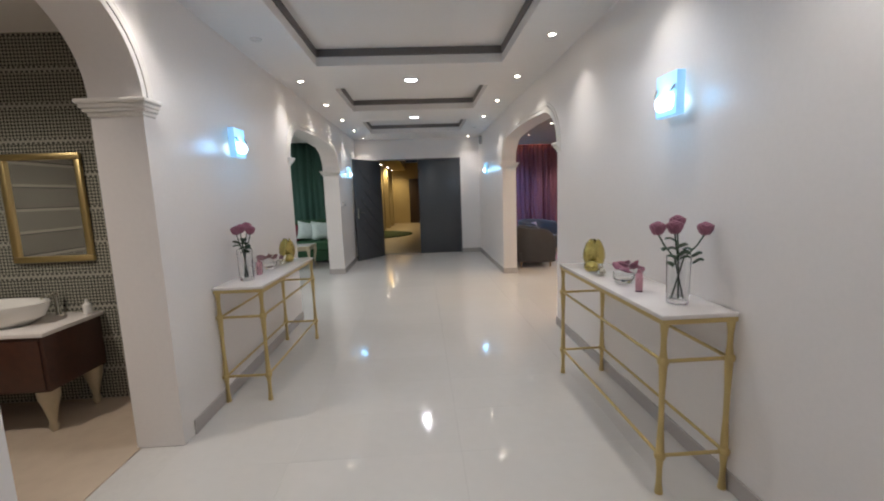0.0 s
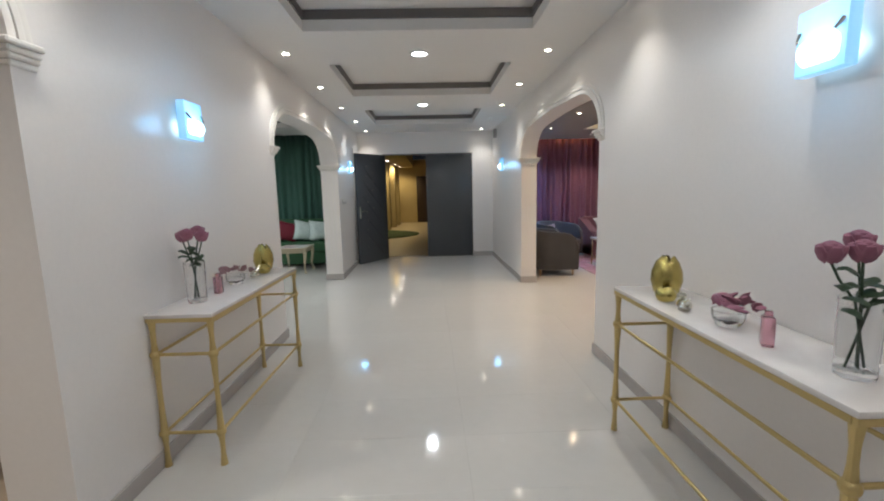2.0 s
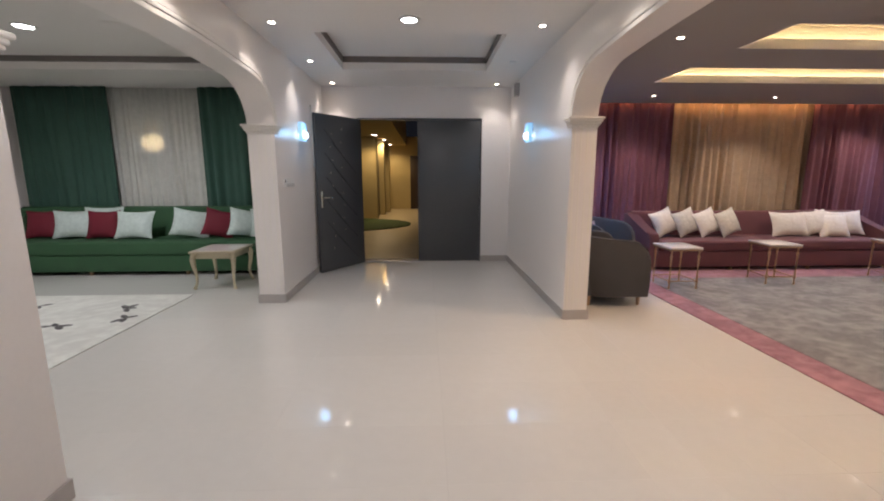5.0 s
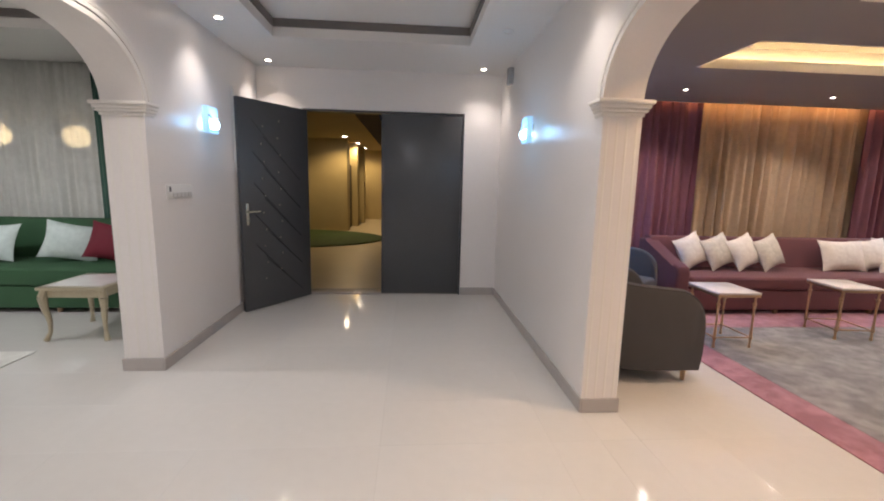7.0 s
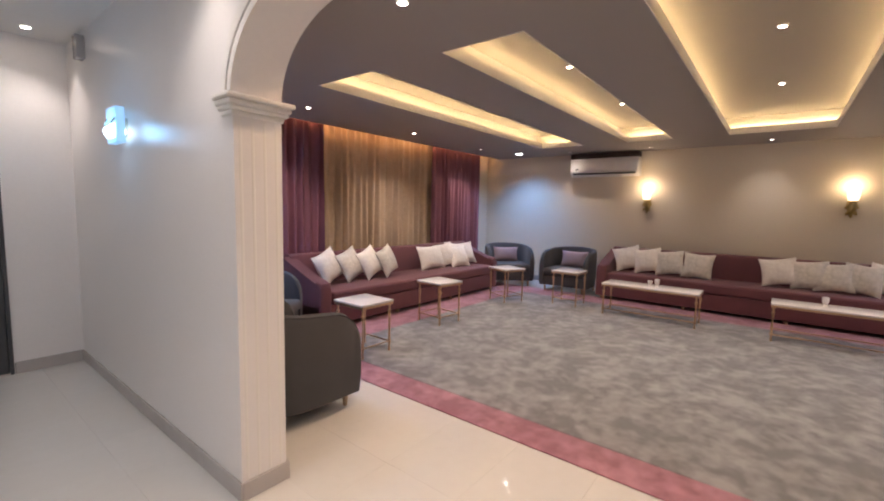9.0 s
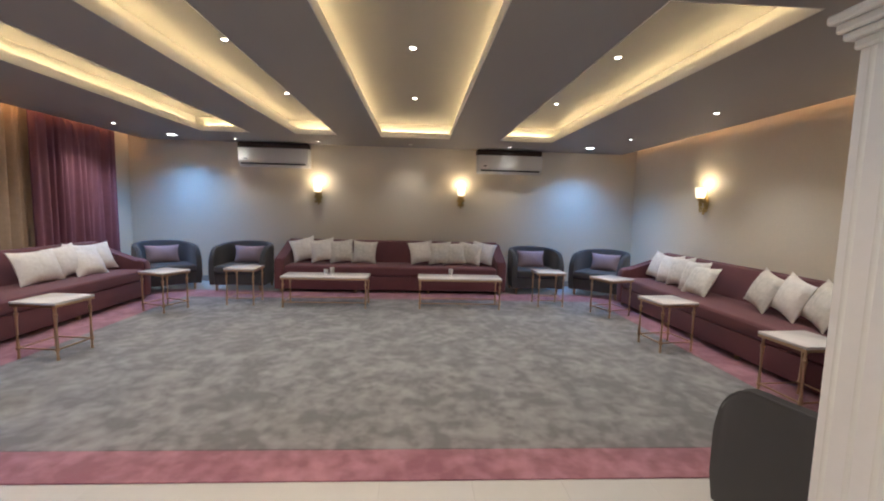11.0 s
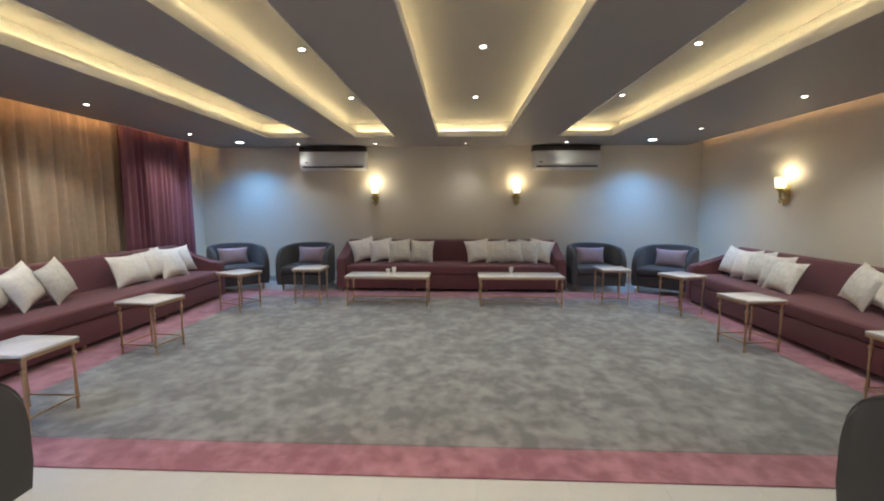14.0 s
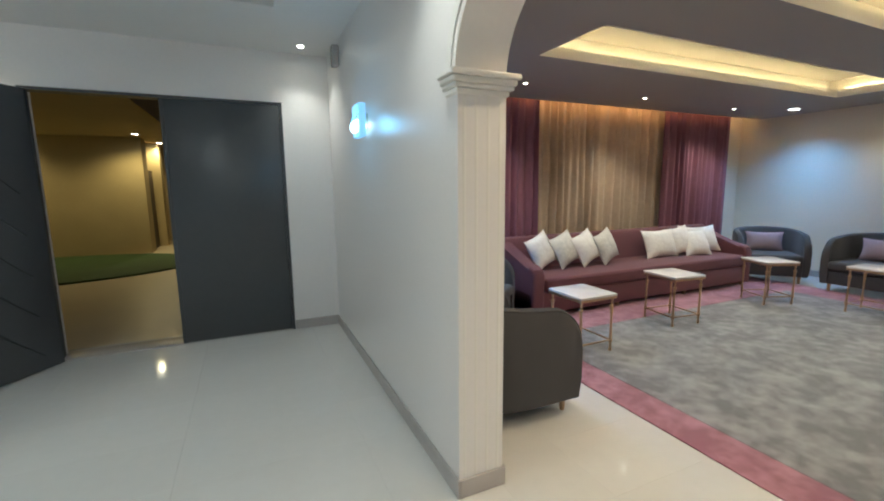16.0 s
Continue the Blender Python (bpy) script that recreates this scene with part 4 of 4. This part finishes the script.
def rose_vase(x, y, z, heads, seed, label):
    rnd = random.Random(seed)
    ob = thing("flower_vase", label, "vase", (x, y, z), group="hall flower vases")
    part("vase", lathe(B(), [(0.0, 0.0), (0.050, 0.0), (0.053, 0.01), (0.058, 0.245), (0.054, 0.245), (0.049, 0.025), (0, 0.022)], 24), "glass", ob, "clear glass cylinder vase")
    for hx, hy, hz in heads:
        bm = B()
        pts = [(-hx * 0.25, -hy * 0.25, 0.03), (hx * 0.2, hy * 0.2, 0.235), (hx * 0.7, hy * 0.7, hz - 0.09), (hx, hy, hz - 0.03)]
        for p, q in zip(pts, pts[1:]):
            rod(bm, p, q, [(0, 0.004), (1, 0.004)], 6)
        stem = part("stem", bm, "leaf", ob)
        bm = B()
        for layer in range(4):
            for k in range(5):
                a = 2 * math.pi * k / 5 + layer * 0.6
                rr = 0.005 + 0.0068 * layer
                c = Vector((hx + rr * math.cos(a), hy + rr * math.sin(a), hz - 0.004 * layer))
                t = bmesh.new()
                lathe(t, [(0.002, -0.03), (0.017, -0.015), (0.021, 0.008), (0.012, 0.026), (0, 0.03)], 8, sx=1.0, sy=0.45)
                join(bm, t, Matrix.Translation(c) @ Euler((0, 0.05 + 0.11 * layer, a)).to_matrix().to_4x4() @ Euler((0, 0, math.pi / 2)).to_matrix().to_4x4())
        part("rose", bm, "petal", ob, "dusty pink rose head")
        for k in range(3):
            a = rnd.random() * 6.28
            c = Vector((hx * 0.55, hy * 0.55, hz - 0.11 - 0.035 * k))
            bm = B()
            ln, wd = 0.066, 0.024
            row = []
            for i in range(6):
                s = i / 5
                w = wd * math.sin(math.pi * min(0.98, s + 0.04))
                row.append([bm.verts.new((s * ln, e * w, 0.02 * math.sin(2.4 * s) - 0.006 * abs(e) + dz)) for e, dz in ((-1, 0), (0, 0.004), (1, 0), (0, -0.002))])
            for p, q in zip(row, row[1:]):
                for i in range(4):
                    j = (i + 1) % 4
                    bm.faces.new((p[i], p[j], q[j], q[i]))
            bmesh.ops.transform(bm, matrix=Matrix.Translation(c) @ Euler((0, rnd.uniform(-0.3, 0.4), a)).to_matrix().to_4x4(), verts=bm.verts)
            part("leaf", bm, "leaf", ob)


def flower_bowl(x, y, z, seed, petal, label):
    rnd = random.Random(seed)
    ob = thing("flower_bowl", label, "bowl", (x, y, z), group="hall flower bowls")
    part("bowl", lathe(B(), [(0, 0), (0.045, 0), (0.062, 0.03), (0.066, 0.065), (0.060, 0.065), (0.054, 0.03), (0, 0.012)], 20), "glass", ob, "clear glass bowl")
    for k in range(30 if petal == "petal" else 14):
        a, rr = rnd.random() * 6.28, 0.015 + 0.095 * rnd.random()
        t = bmesh.new()
        lathe(t, [(0.002, -0.035), (0.018, -0.01), (0.020, 0.015), (0, 0.035)], 8, sy=0.4)
        bmesh.ops.transform(t, matrix=Matrix.Translation((rr * math.cos(a), rr * math.sin(a), 0.092 - 0.25 * (rr - 0.05) + 0.03 * rnd.random())) @ Euler((rnd.uniform(0.6, 1.6), rnd.uniform(-0.5, 0.5), a)).to_matrix().to_4x4(), verts=t.verts)
        part("petal", t, petal, ob)


def perfume(x, y, z, h, label, turn):
    ob = thing("perfume_bottle", label, "bottle", (x, y, z), turn, "pink bottles")
    part("bottle", box(B(), -0.030, 0.030, -0.020, 0.020, 0, h, 0.006), "pink_glass", ob)
    part("cap", box(B(), -0.012, 0.012, -0.012, 0.012, h, h + 0.022, 0.003), "pink_glass", ob)


def bird(x, y, z, turn):
    ob = thing("bird_figurine", "small shiny silver bird figurine on the console", "figurine", (x, y, z), turn, "silver birds")
    bm = lathe(B(), [(0, 0.0), (0.022, 0.004), (0.034, 0.022), (0.028, 0.042), (0, 0.052)], 14, sx=1.6)
    ball(bm, (-0.045, 0, 0.058), 0.019, 12)
    rod(bm, (-0.062, 0, 0.058), (-0.078, 0, 0.055), [(0, 0.006), (1, 0.001)], 6)
    rod(bm, (0.035, 0, 0.035), (0.105, 0, 0.075), [(0, 0.016), (0.4, 0.010), (1, 0.006)], 8)
    part("body", bm, "silver", ob)


egg_vase(1.30, 3.345, TOP_E, 0.080, 0.235, "tall hammered gold egg vase with a cracked rim", 20)
egg_vase(1.235, 3.23, TOP_E, 0.052, 0.085, "low hammered gold egg bowl with a cracked rim", 80)
bird(1.235, 3.07, TOP_E, 250)
flower_bowl(1.28, 2.83, TOP_E, 3, "petal", "glass bowl filled with pink flowers")
perfume(1.255, 2.59, TOP_E, 0.11, "small pink glass perfume bottle on the console", 60)
rose_vase(1.315, 2.32, TOP_E, [(-0.115, 0.0, 0.395), (-0.045, -0.03, 0.40), (0.01, 0.04, 0.42), (0.125, -0.01, 0.385)], 5, "glass vase with four dusty pink roses")
egg_vase(-1.37, 4.66, TOP_W, 0.080, 0.235, "tall hammered gold egg vase with a cracked rim", 200)
egg_vase(-1.32, 4.53, TOP_W, 0.052, 0.085, "low hammered gold egg bowl with a cracked rim", 120)
bird(-1.33, 4.36, TOP_W, 90)
flower_bowl(-1.38, 4.15, TOP_W, 8, "petal_dry", "glass bowl with mauve dried petals")
perfume(-1.36, 3.86, TOP_W, 0.11, "small pink glass perfume bottle on the console", 90)
rose_vase(-1.38, 3.64, TOP_W, [(-0.05, 0.0, 0.40), (0.0, -0.04, 0.415), (0.015, 0.05, 0.425), (0.06, 0.0, 0.40)], 9, "glass vase with dusty pink roses")

# switch plate and sensor
ob = thing("light_switch", "white wide switch plate with a row of keys", "switch", (XL, 9.0, 1.37), group="switches")
part("plate", box(B(), 0, 0.012, -0.19, 0.19, -0.055, 0.055, 0.003), "plastic", ob)
part("display", box(B(), 0.0122, 0.014, -0.165, -0.140, 0.0, 0.04, 0.001), "dark", ob, "small dark display")
for k in range(5):
    part("key", box(B(), 0.0122, 0.017, -0.12 + 0.058 * k, -0.068 + 0.058 * k, -0.045, -0.008, 0.002), "switch", ob)
ob = thing("wall_speaker", "small dark grey box mounted high on the wall", "speaker", (XR, 10.35, 2.70), 180)
part("case", box(B(), 0, 0.06, -0.05, 0.05, -0.09, 0.09, 0.008), "base", ob)

ob = thing("cable_trunking", "slim pale vertical trunking on the wall behind the door", "trunking", (XL, 10.16, 1.57))
part("cover", box(B(), 0, 0.022, -0.016, 0.016, 0, 0.87, 0.004), "trim", ob)

# double door
door = thing("double_door", "charcoal grey steel double door, one leaf open", "door", kind="structure")
door.name = "door_1"
bm = B()
box(bm, -0.99, -0.965, YD - 0.012, YD + 0.12, 0, 2.36)
box(bm, 1.005, 1.03, YD - 0.012, YD + 0.12, 0, 2.36)
box(bm, -0.965, 1.005, YD - 0.012, YD + 0.12, 2.335, 2.36)
part("frame", bm, "door", door, smooth=False)
fixed = part("fixed_leaf", box(B(), 0.0, 1.003, YD - 0.005, YD + 0.045, 0.012, 2.332, 0.004), "door", door, "closed plain charcoal leaf")
part("edge_strip", box(B(), -0.018, 0.012, YD - 0.012, YD - 0.0055, 0.012, 2.33, 0.002), "door", fixed)
leaf = part("open_leaf", box(B(), 0, 0.95, 0.0, 0.05, 0.012, 2.332, 0.004), "door", door, "open leaf with diagonal grooves")
leaf.matrix_basis = pose(-0.962, YD - 0.03, 0, 0, 0, -124.0)
bm = B()
for k in range(11):
    z = 2.12 - 0.17 * k
    for a, b in (((0.16, z), (0.62, z - 0.46)),) if k % 2 == 0 else (((0.30, z), (0.80, z - 0.46)),):
        if b[1] > 0.12:
            rod(bm, (0.95 - a[0], 0.051, a[1]), (0.95 - b[0], 0.051, b[1]), [(0, 0.006), (1, 0.006)], 6)
part("groove", bm, "groove", leaf, "black diagonal grooves")
for k in range(10):
    for j in range(2):
        part("stud", ball(B(), (0.95 - (0.27 + 0.22 * j + 0.03 * (k % 2)), 0.052, 0.35 + 0.19 * k + 0.08 * j), 0.010, 8), "silver", leaf)
hd = part("door_handle", box(B(), 0.865, 0.905, 0.05, 0.062, 0.98, 1.22, 0.004), "silver", leaf, "brushed steel handle plate")
rod_bm = rod(B(), (0.885, 0.06, 1.13), (0.885, 0.11, 1.13), [(0, 0.01), (1, 0.01)])
rod(rod_bm, (0.885, 0.105, 1.13), (0.76, 0.105, 1.13), [(0, 0.011), (1, 0.009)])
part("lever", rod_bm, "silver", hd)
tagged(part("door_threshold", box(B(), -0.965, 1.005, YD - 0.01, YD + 0.24, 0.0, 0.011, 0.003), "base"), "pale stone door threshold", "threshold", kind="structure")

# ---- green sitting room ----
sofa("long green velvet sofa under the curtains", "green_velvet", length=4.4, at=(-4.15, 10.05, 0.001), turn=0, group="sitting room sofas", back=0.97, seat_z=0.50)
mint = pillow("mint", 0.56, 0.44, 0.16, "pale mint satin cushion on the green sofa", "green sofa cushions")
red = pillow("crimson", 0.46, 0.44, 0.16, "crimson velvet cushion on the green sofa", "green sofa cushions")
gb = pose(0, 10.05, 0.001)
for src, x, yaw, dy, roll in ((mint, -5.28, 14, 0.0, 0), (mint, -3.52, 22, 0.0, 12), (mint, -2.66, 30, 0.0, 12), (red, -5.75, 10, 0.0, 0), (mint, -2.32, 30, -0.03, 6)):
    copy_thing(src, gb @ pose(x, 0.44 + dy, 0.72, -18, 0, yaw) @ pose(0, 0, 0, 0, roll, 0))
red.matrix_basis = gb @ pose(-3.09, 0.43, 0.72, -18, 0, 18) @ pose(0, 0, 0, 0, 14, 0)
copy_thing(red, gb @ pose(-4.84, 0.42, 0.715, -18, 0, 5))
copy_thing(mint, gb @ pose(-4.33, 0.36, 0.715, -22, 0, 2))
mint.matrix_basis = gb @ pose(-4.92, 0.57, 0.76, -12, 0, 8)


def cabriole_table(x, y, w, d, h):
    ob = thing("occasional_table", "champagne lacquered square table with curved cabriole legs", "table", (x, y, 0.001))
    part("tabletop", box(B(), -w / 2, w / 2, -d / 2, d / 2, h - 0.03, h, 0.010), "champagne", ob)
    part("inset", box(B(), -w / 2 + 0.05, w / 2 - 0.05, -d / 2 + 0.05, d / 2 - 0.05, h, h + 0.003), "marble", ob)
    for a, b in ((-1, 0), (1, 0), (0, -1), (0, 1)):
        if a:
            part("apron", box(B(), a * (w / 2 - 0.05) - 0.012, a * (w / 2 - 0.05) + 0.012, -d / 2 + 0.06, d / 2 - 0.06, h - 0.10, h - 0.03, 0.004), "champagne", ob)
        else:
            part("apron", box(B(), -w / 2 + 0.06, w / 2 - 0.06, b * (d / 2 - 0.05) - 0.012, b * (d / 2 - 0.05) + 0.012, h - 0.10, h - 0.03, 0.004), "champagne", ob)
    for sx in (-1, 1):
        for sy in (-1, 1):
            bm = B()
            prof = [(0.0, h - 0.03, 0.034), (0.018, h - 0.10, 0.036), (0.012, h - 0.20, 0.028), (-0.006, h * 0.35, 0.020), (-0.004, 0.08, 0.017), (0.012, 0.03, 0.022), (0.022, 0.0, 0.026)]
            for (o, z, r), (o2, z2, r2) in zip(prof, prof[1:]):
                rod(bm, (sx * (w / 2 - 0.05 + o), sy * (d / 2 - 0.05 + o), z), (sx * (w / 2 - 0.05 + o2), sy * (d / 2 - 0.05 + o2), z2), [(0, r), (1, r2)], 8)
            part("leg", bm, "champagne", ob)


cabriole_table(-2.63, 9.52, 0.58, 0.62, 0.50)
rug = thing("rug", "pale cream rug with grey floral sprays", "rug")
part("field", box(B(), -5.4, -2.77, 6.4, 8.98, 0.001, 0.010, 0.003, 1), "rug", rug)
rnd = random.Random(12)
for k in range(26):
    bm = B()
    cx, cy = rnd.uniform(-5.1, -2.95), rnd.uniform(6.7, 8.8)
    for j in range(5):
        a = rnd.random() * 6.28
        r0 = rnd.uniform(0.03, 0.11)
        t = bmesh.new()
        lathe(t, [(0.0, 0.0), (0.065, 0.0), (0.062, 0.002), (0, 0.0025)], 10, sy=0.45)
        join(bm, t, pose(cx + r0 * math.cos(a), cy + r0 * math.sin(a), 0.010, 0, 0, math.degrees(a)))
    part("flower", bm, "rug_flower", rug)

# ---- washroom ----
van = thing("vanity_unit", "dark brown washroom vanity with tapered legs", "vanity", (-3.03, 3.10, 0.004))
part("body", box(B(), -0.55, 0.55, -0.05, 0.46, 0.30, 0.68, 0.008), "dark_wood", van)
for x0, x1 in ((-0.53, -0.005), (0.005, 0.53)):
    leaf_ob = part("door_panel", box(B(), x0, x1, -0.064, -0.0502, 0.32, 0.66, 0.004), "dark_wood", van, "dark glossy door panel")
    part("handle", rod(B(), (0.05 if x0 > 0 else -0.05, -0.078, 0.44), (0.05 if x0 > 0 else -0.05, -0.078, 0.56), [(0, 0.006), (1, 0.006)], 8), "champagne", leaf_ob)
for x in (-0.48, 0.48):
    for y in (0.01, 0.40):
        part("leg", lathe(B(), [(0.018, 0), (0.030, 0.03), (0.022, 0.07), (0.040, 0.16), (0.062, 0.24), (0.066, 0.30)], 12, (x, y, 0)), "champagne", van, "carved champagne leg")
tagged(part("countertop", box(B(), -3.61, -2.46, 3.03, 3.575, 0.685, 0.715, 0.006), "marble"), "white stone vanity countertop", "countertop")
sink = thing("wash_basin", "oval white ceramic vessel basin on the vanity", "basin", (-2.99, 3.27, 0.7155))
part("bowl", lathe(B(), [(0, 0), (0.17, 0.0), (0.24, 0.05), (0.265, 0.12), (0.27, 0.15), (0.255, 0.15), (0.22, 0.06), (0.12, 0.025), (0, 0.02)], 32, sx=1.40, sy=0.74), "ceramic", sink)
tap = thing("basin_tap", "chrome basin tap behind the basin", "tap", (-2.75, 3.52, 0.7155))
bm = rod(B(), (0, 0, 0), (0, 0, 0.17), [(0, 0.022), (0.1, 0.014), (1, 0.013)])
rod(bm, (0, 0, 0.165), (0, -0.12, 0.15), [(0, 0.012), (1, 0.010)])
part("spout", bm, "silver", tap)
soap = thing("soap_dispenser", "small white soap dispenser on the vanity", "dispenser", (-2.52, 3.50, 0.7155))
part("bottle", lathe(B(), [(0, 0), (0.028, 0.003), (0.028, 0.07), (0.012, 0.085), (0.010, 0.11), (0, 0.11)], 14), "ceramic", soap)
mir = thing("wall_mirror", "rectangular mirror in a gold frame on mosaic tiles", "mirror", (-2.745, BN, 1.51))
bm = B()
for dims in ((-0.29, 0.29, 0.355, 0.40), (-0.29, 0.29, -0.40, -0.355), (-0.29, -0.245, -0.355, 0.355), (0.245, 0.29, -0.355, 0.355)):
    box(bm, dims[0], dims[1], -0.035, -0.002, dims[2], dims[3], 0.008, 2)
part("frame", bm, "gold", mir)
part("mirror_glass", box(B(), -0.247, 0.247, -0.012, -0.006, -0.357, 0.357), "mirror", mir)

# ---- yard beyond the door ----
tagged(part("ground", box(B(), -30, 30, YN + 0.2, 60, -0.14, -0.02), "yard_floor"), "beige tiled yard paving at night", "ground", kind="structure")
tagged(part("ground_step", box(B(), GW, XE, YN - 0.1, YN + 0.2, -0.13, -0.005), "yard_floor"), "beige tiled strip at the door", "ground", kind="structure")
tagged(part("turf", lathe(B(), [(0, -0.02), (1, -0.02), (1, 0.008), (0.99, 0.012), (0, 0.012)], 64, (-3.1, 16.7, 0), sx=2.75, sy=1.8), "turf"), "dark green rounded bed of artificial turf", "turf", kind="structure")
tagged(part("wall_yard", box(B(), -12, -1.55, 18.5, 19.0, -0.02, 5.5), "yard_wall"), "ochre rendered yard wall lit by lamps", "wall", kind="structure")
tagged(part("wall_yard_far", box(B(), -12, 6.0, 22.8, 23.3, -0.02, 3.1), "yard_wall"), "ochre rendered yard wall lit by lamps", "wall", kind="structure")
tagged(part("yard_canopy", box(B(), -12, -0.70, 12.4, 22.8, 2.72, 3.6), "yard_wall"), "ochre canopy over the yard walk", "canopy", kind="structure")
for y in (19.9, 21.2):
    tagged(part("yard_pilaster", box(B(), -1.85, -1.42 + 0.08 * (y > 20), y, y + 0.35, -0.02, 2.72), "yard_wall"), "ochre rendered pilaster", "pilaster", kind="structure")
tagged(part("yard_screen", box(B(), -1.80, -1.62, 19.0, 19.9, -0.02, 2.0), "yard_dark"), "dark timber screen between wall and pilaster", "screen", kind="structure")
yd = thing("door_2", "dark timber yard door, closed", "door", (-0.13, 22.795, -0.02), kind="structure")
part("leaf", box(B(), -0.42, 0.42, -0.06, 0, 0, 2.3, 0.006), "yard_dark", yd)
yard_spot = spot_data("yard_spot", (1.0, 0.74, 0.36), 75, 150, 0.6, 0.06)
for x, y in ((-1.50, 17.75), (-4.4, 18.1), (-1.36, 19.7), (-1.36, 21.9)):
    yl = thing("yard_downlight", "warm downlight under the yard canopy, switched on", "downlight", (x, y, 2.719), group="yard downlights")
    part("ring", lathe(B(), [(0.07, 0.004), (0.10, 0.004), (0.10, -0.006), (0.07, -0.010), (0.07, 0.004)], 16), "plastic", yl)
    part("bulb", lathe(B(), [(0, -0.004), (0.07, -0.004), (0.07, 0.002), (0, 0.002)], 16), "bulb", yl)
    lamp = new("lamp", yard_spot)
    lamp.parent = yl
    lamp.location = (0, 0, -0.04)

for x in (-7.25, -8.95):
    gl = thing("garden_lamp", "warm frosted globe lamp on a dark garden post", "garden lamp", (x, 15.9, -0.02), group="garden lamps")
    part("post", lathe(B(), [(0.09, 0), (0.09, 0.04), (0.035, 0.08), (0.03, 2.05), (0.07, 2.10), (0, 2.11)], 14), "yard_dark", gl)
    part("globe", ball(B(), (0, 0, 2.36), 0.26, 20), "globe_glow", gl, "glowing frosted globe")

# ---- floor tiles, nearest ones as pieces ----
TW, TH = 1.0, 0.5


def tile_mesh(w, h):
    me = bpy.data.meshes.new("tile")
    g, c = 0.0002, 0.0003
    x0, x1, y0, y1 = g, w - g, g, h - g
    v = [(x0, y0, -0.008), (x1, y0, -0.008), (x1, y1, -0.008), (x0, y1, -0.008), (x0, y0, -0.0008), (x1, y0, -0.0008), (x1, y1, -0.0008), (x0, y1, -0.0008), (x0 + c, y0 + c, 0), (x1 - c, y0 + c, 0), (x1 - c, y1 - c, 0), (x0 + c, y1 - c, 0)]
    f = [(8, 9, 10, 11)] + [(i, (i + 1) % 4, 4 + (i + 1) % 4, 4 + i) for i in range(4)] + [(4 + i, 4 + (i + 1) % 4, 8 + (i + 1) % 4, 8 + i) for i in range(4)]
    me.from_pydata(v, [], f)
    me.materials.append(M["tile"])
    return me


cuts = {}


def lay(x0, x1, y0, y1):
    xs = sorted({x0, x1} | {0.2 + TW * k for k in range(-8, 10) if x0 + 0.03 < 0.2 + TW * k < x1 - 0.03})
    ys = sorted({y0, y1} | {7.08 + TH * k for k in range(-20, 10) if y0 + 0.03 < 7.08 + TH * k < y1 - 0.03})
    for a, b in zip(xs, xs[1:]):
        for c, d in zip(ys, ys[1:]):
            key = (round(b - a, 3), round(d - c, 3))
            if key not in cuts:
                cuts[key] = tile_mesh(*key)
            ob = new("tile", cuts[key])
            ob.parent = floor
            ob.location = (a, c, 0)


lay(XL, XR, YB, YD)
lay(XR, XR + TR, ARCH_R[0], ARCH_R[1])
lay(XR + TR, 3.0, YS, YN)
lay(-4.8, XL - TL, GS, GN)
lay(XL - TL, XL, ARCH_L[0], ARCH_L[1])
tagged(part("floor_margin", box(B(), 3.0, XE, YS, YN, -0.006, 0.0), "tile"), "polished cream porcelain under the carpet", "floor", kind="structure")
tagged(part("floor_margin", box(B(), GW, -4.8, GS, GN, -0.006, 0.0), "tile"), "polished cream porcelain floor", "floor", kind="structure")
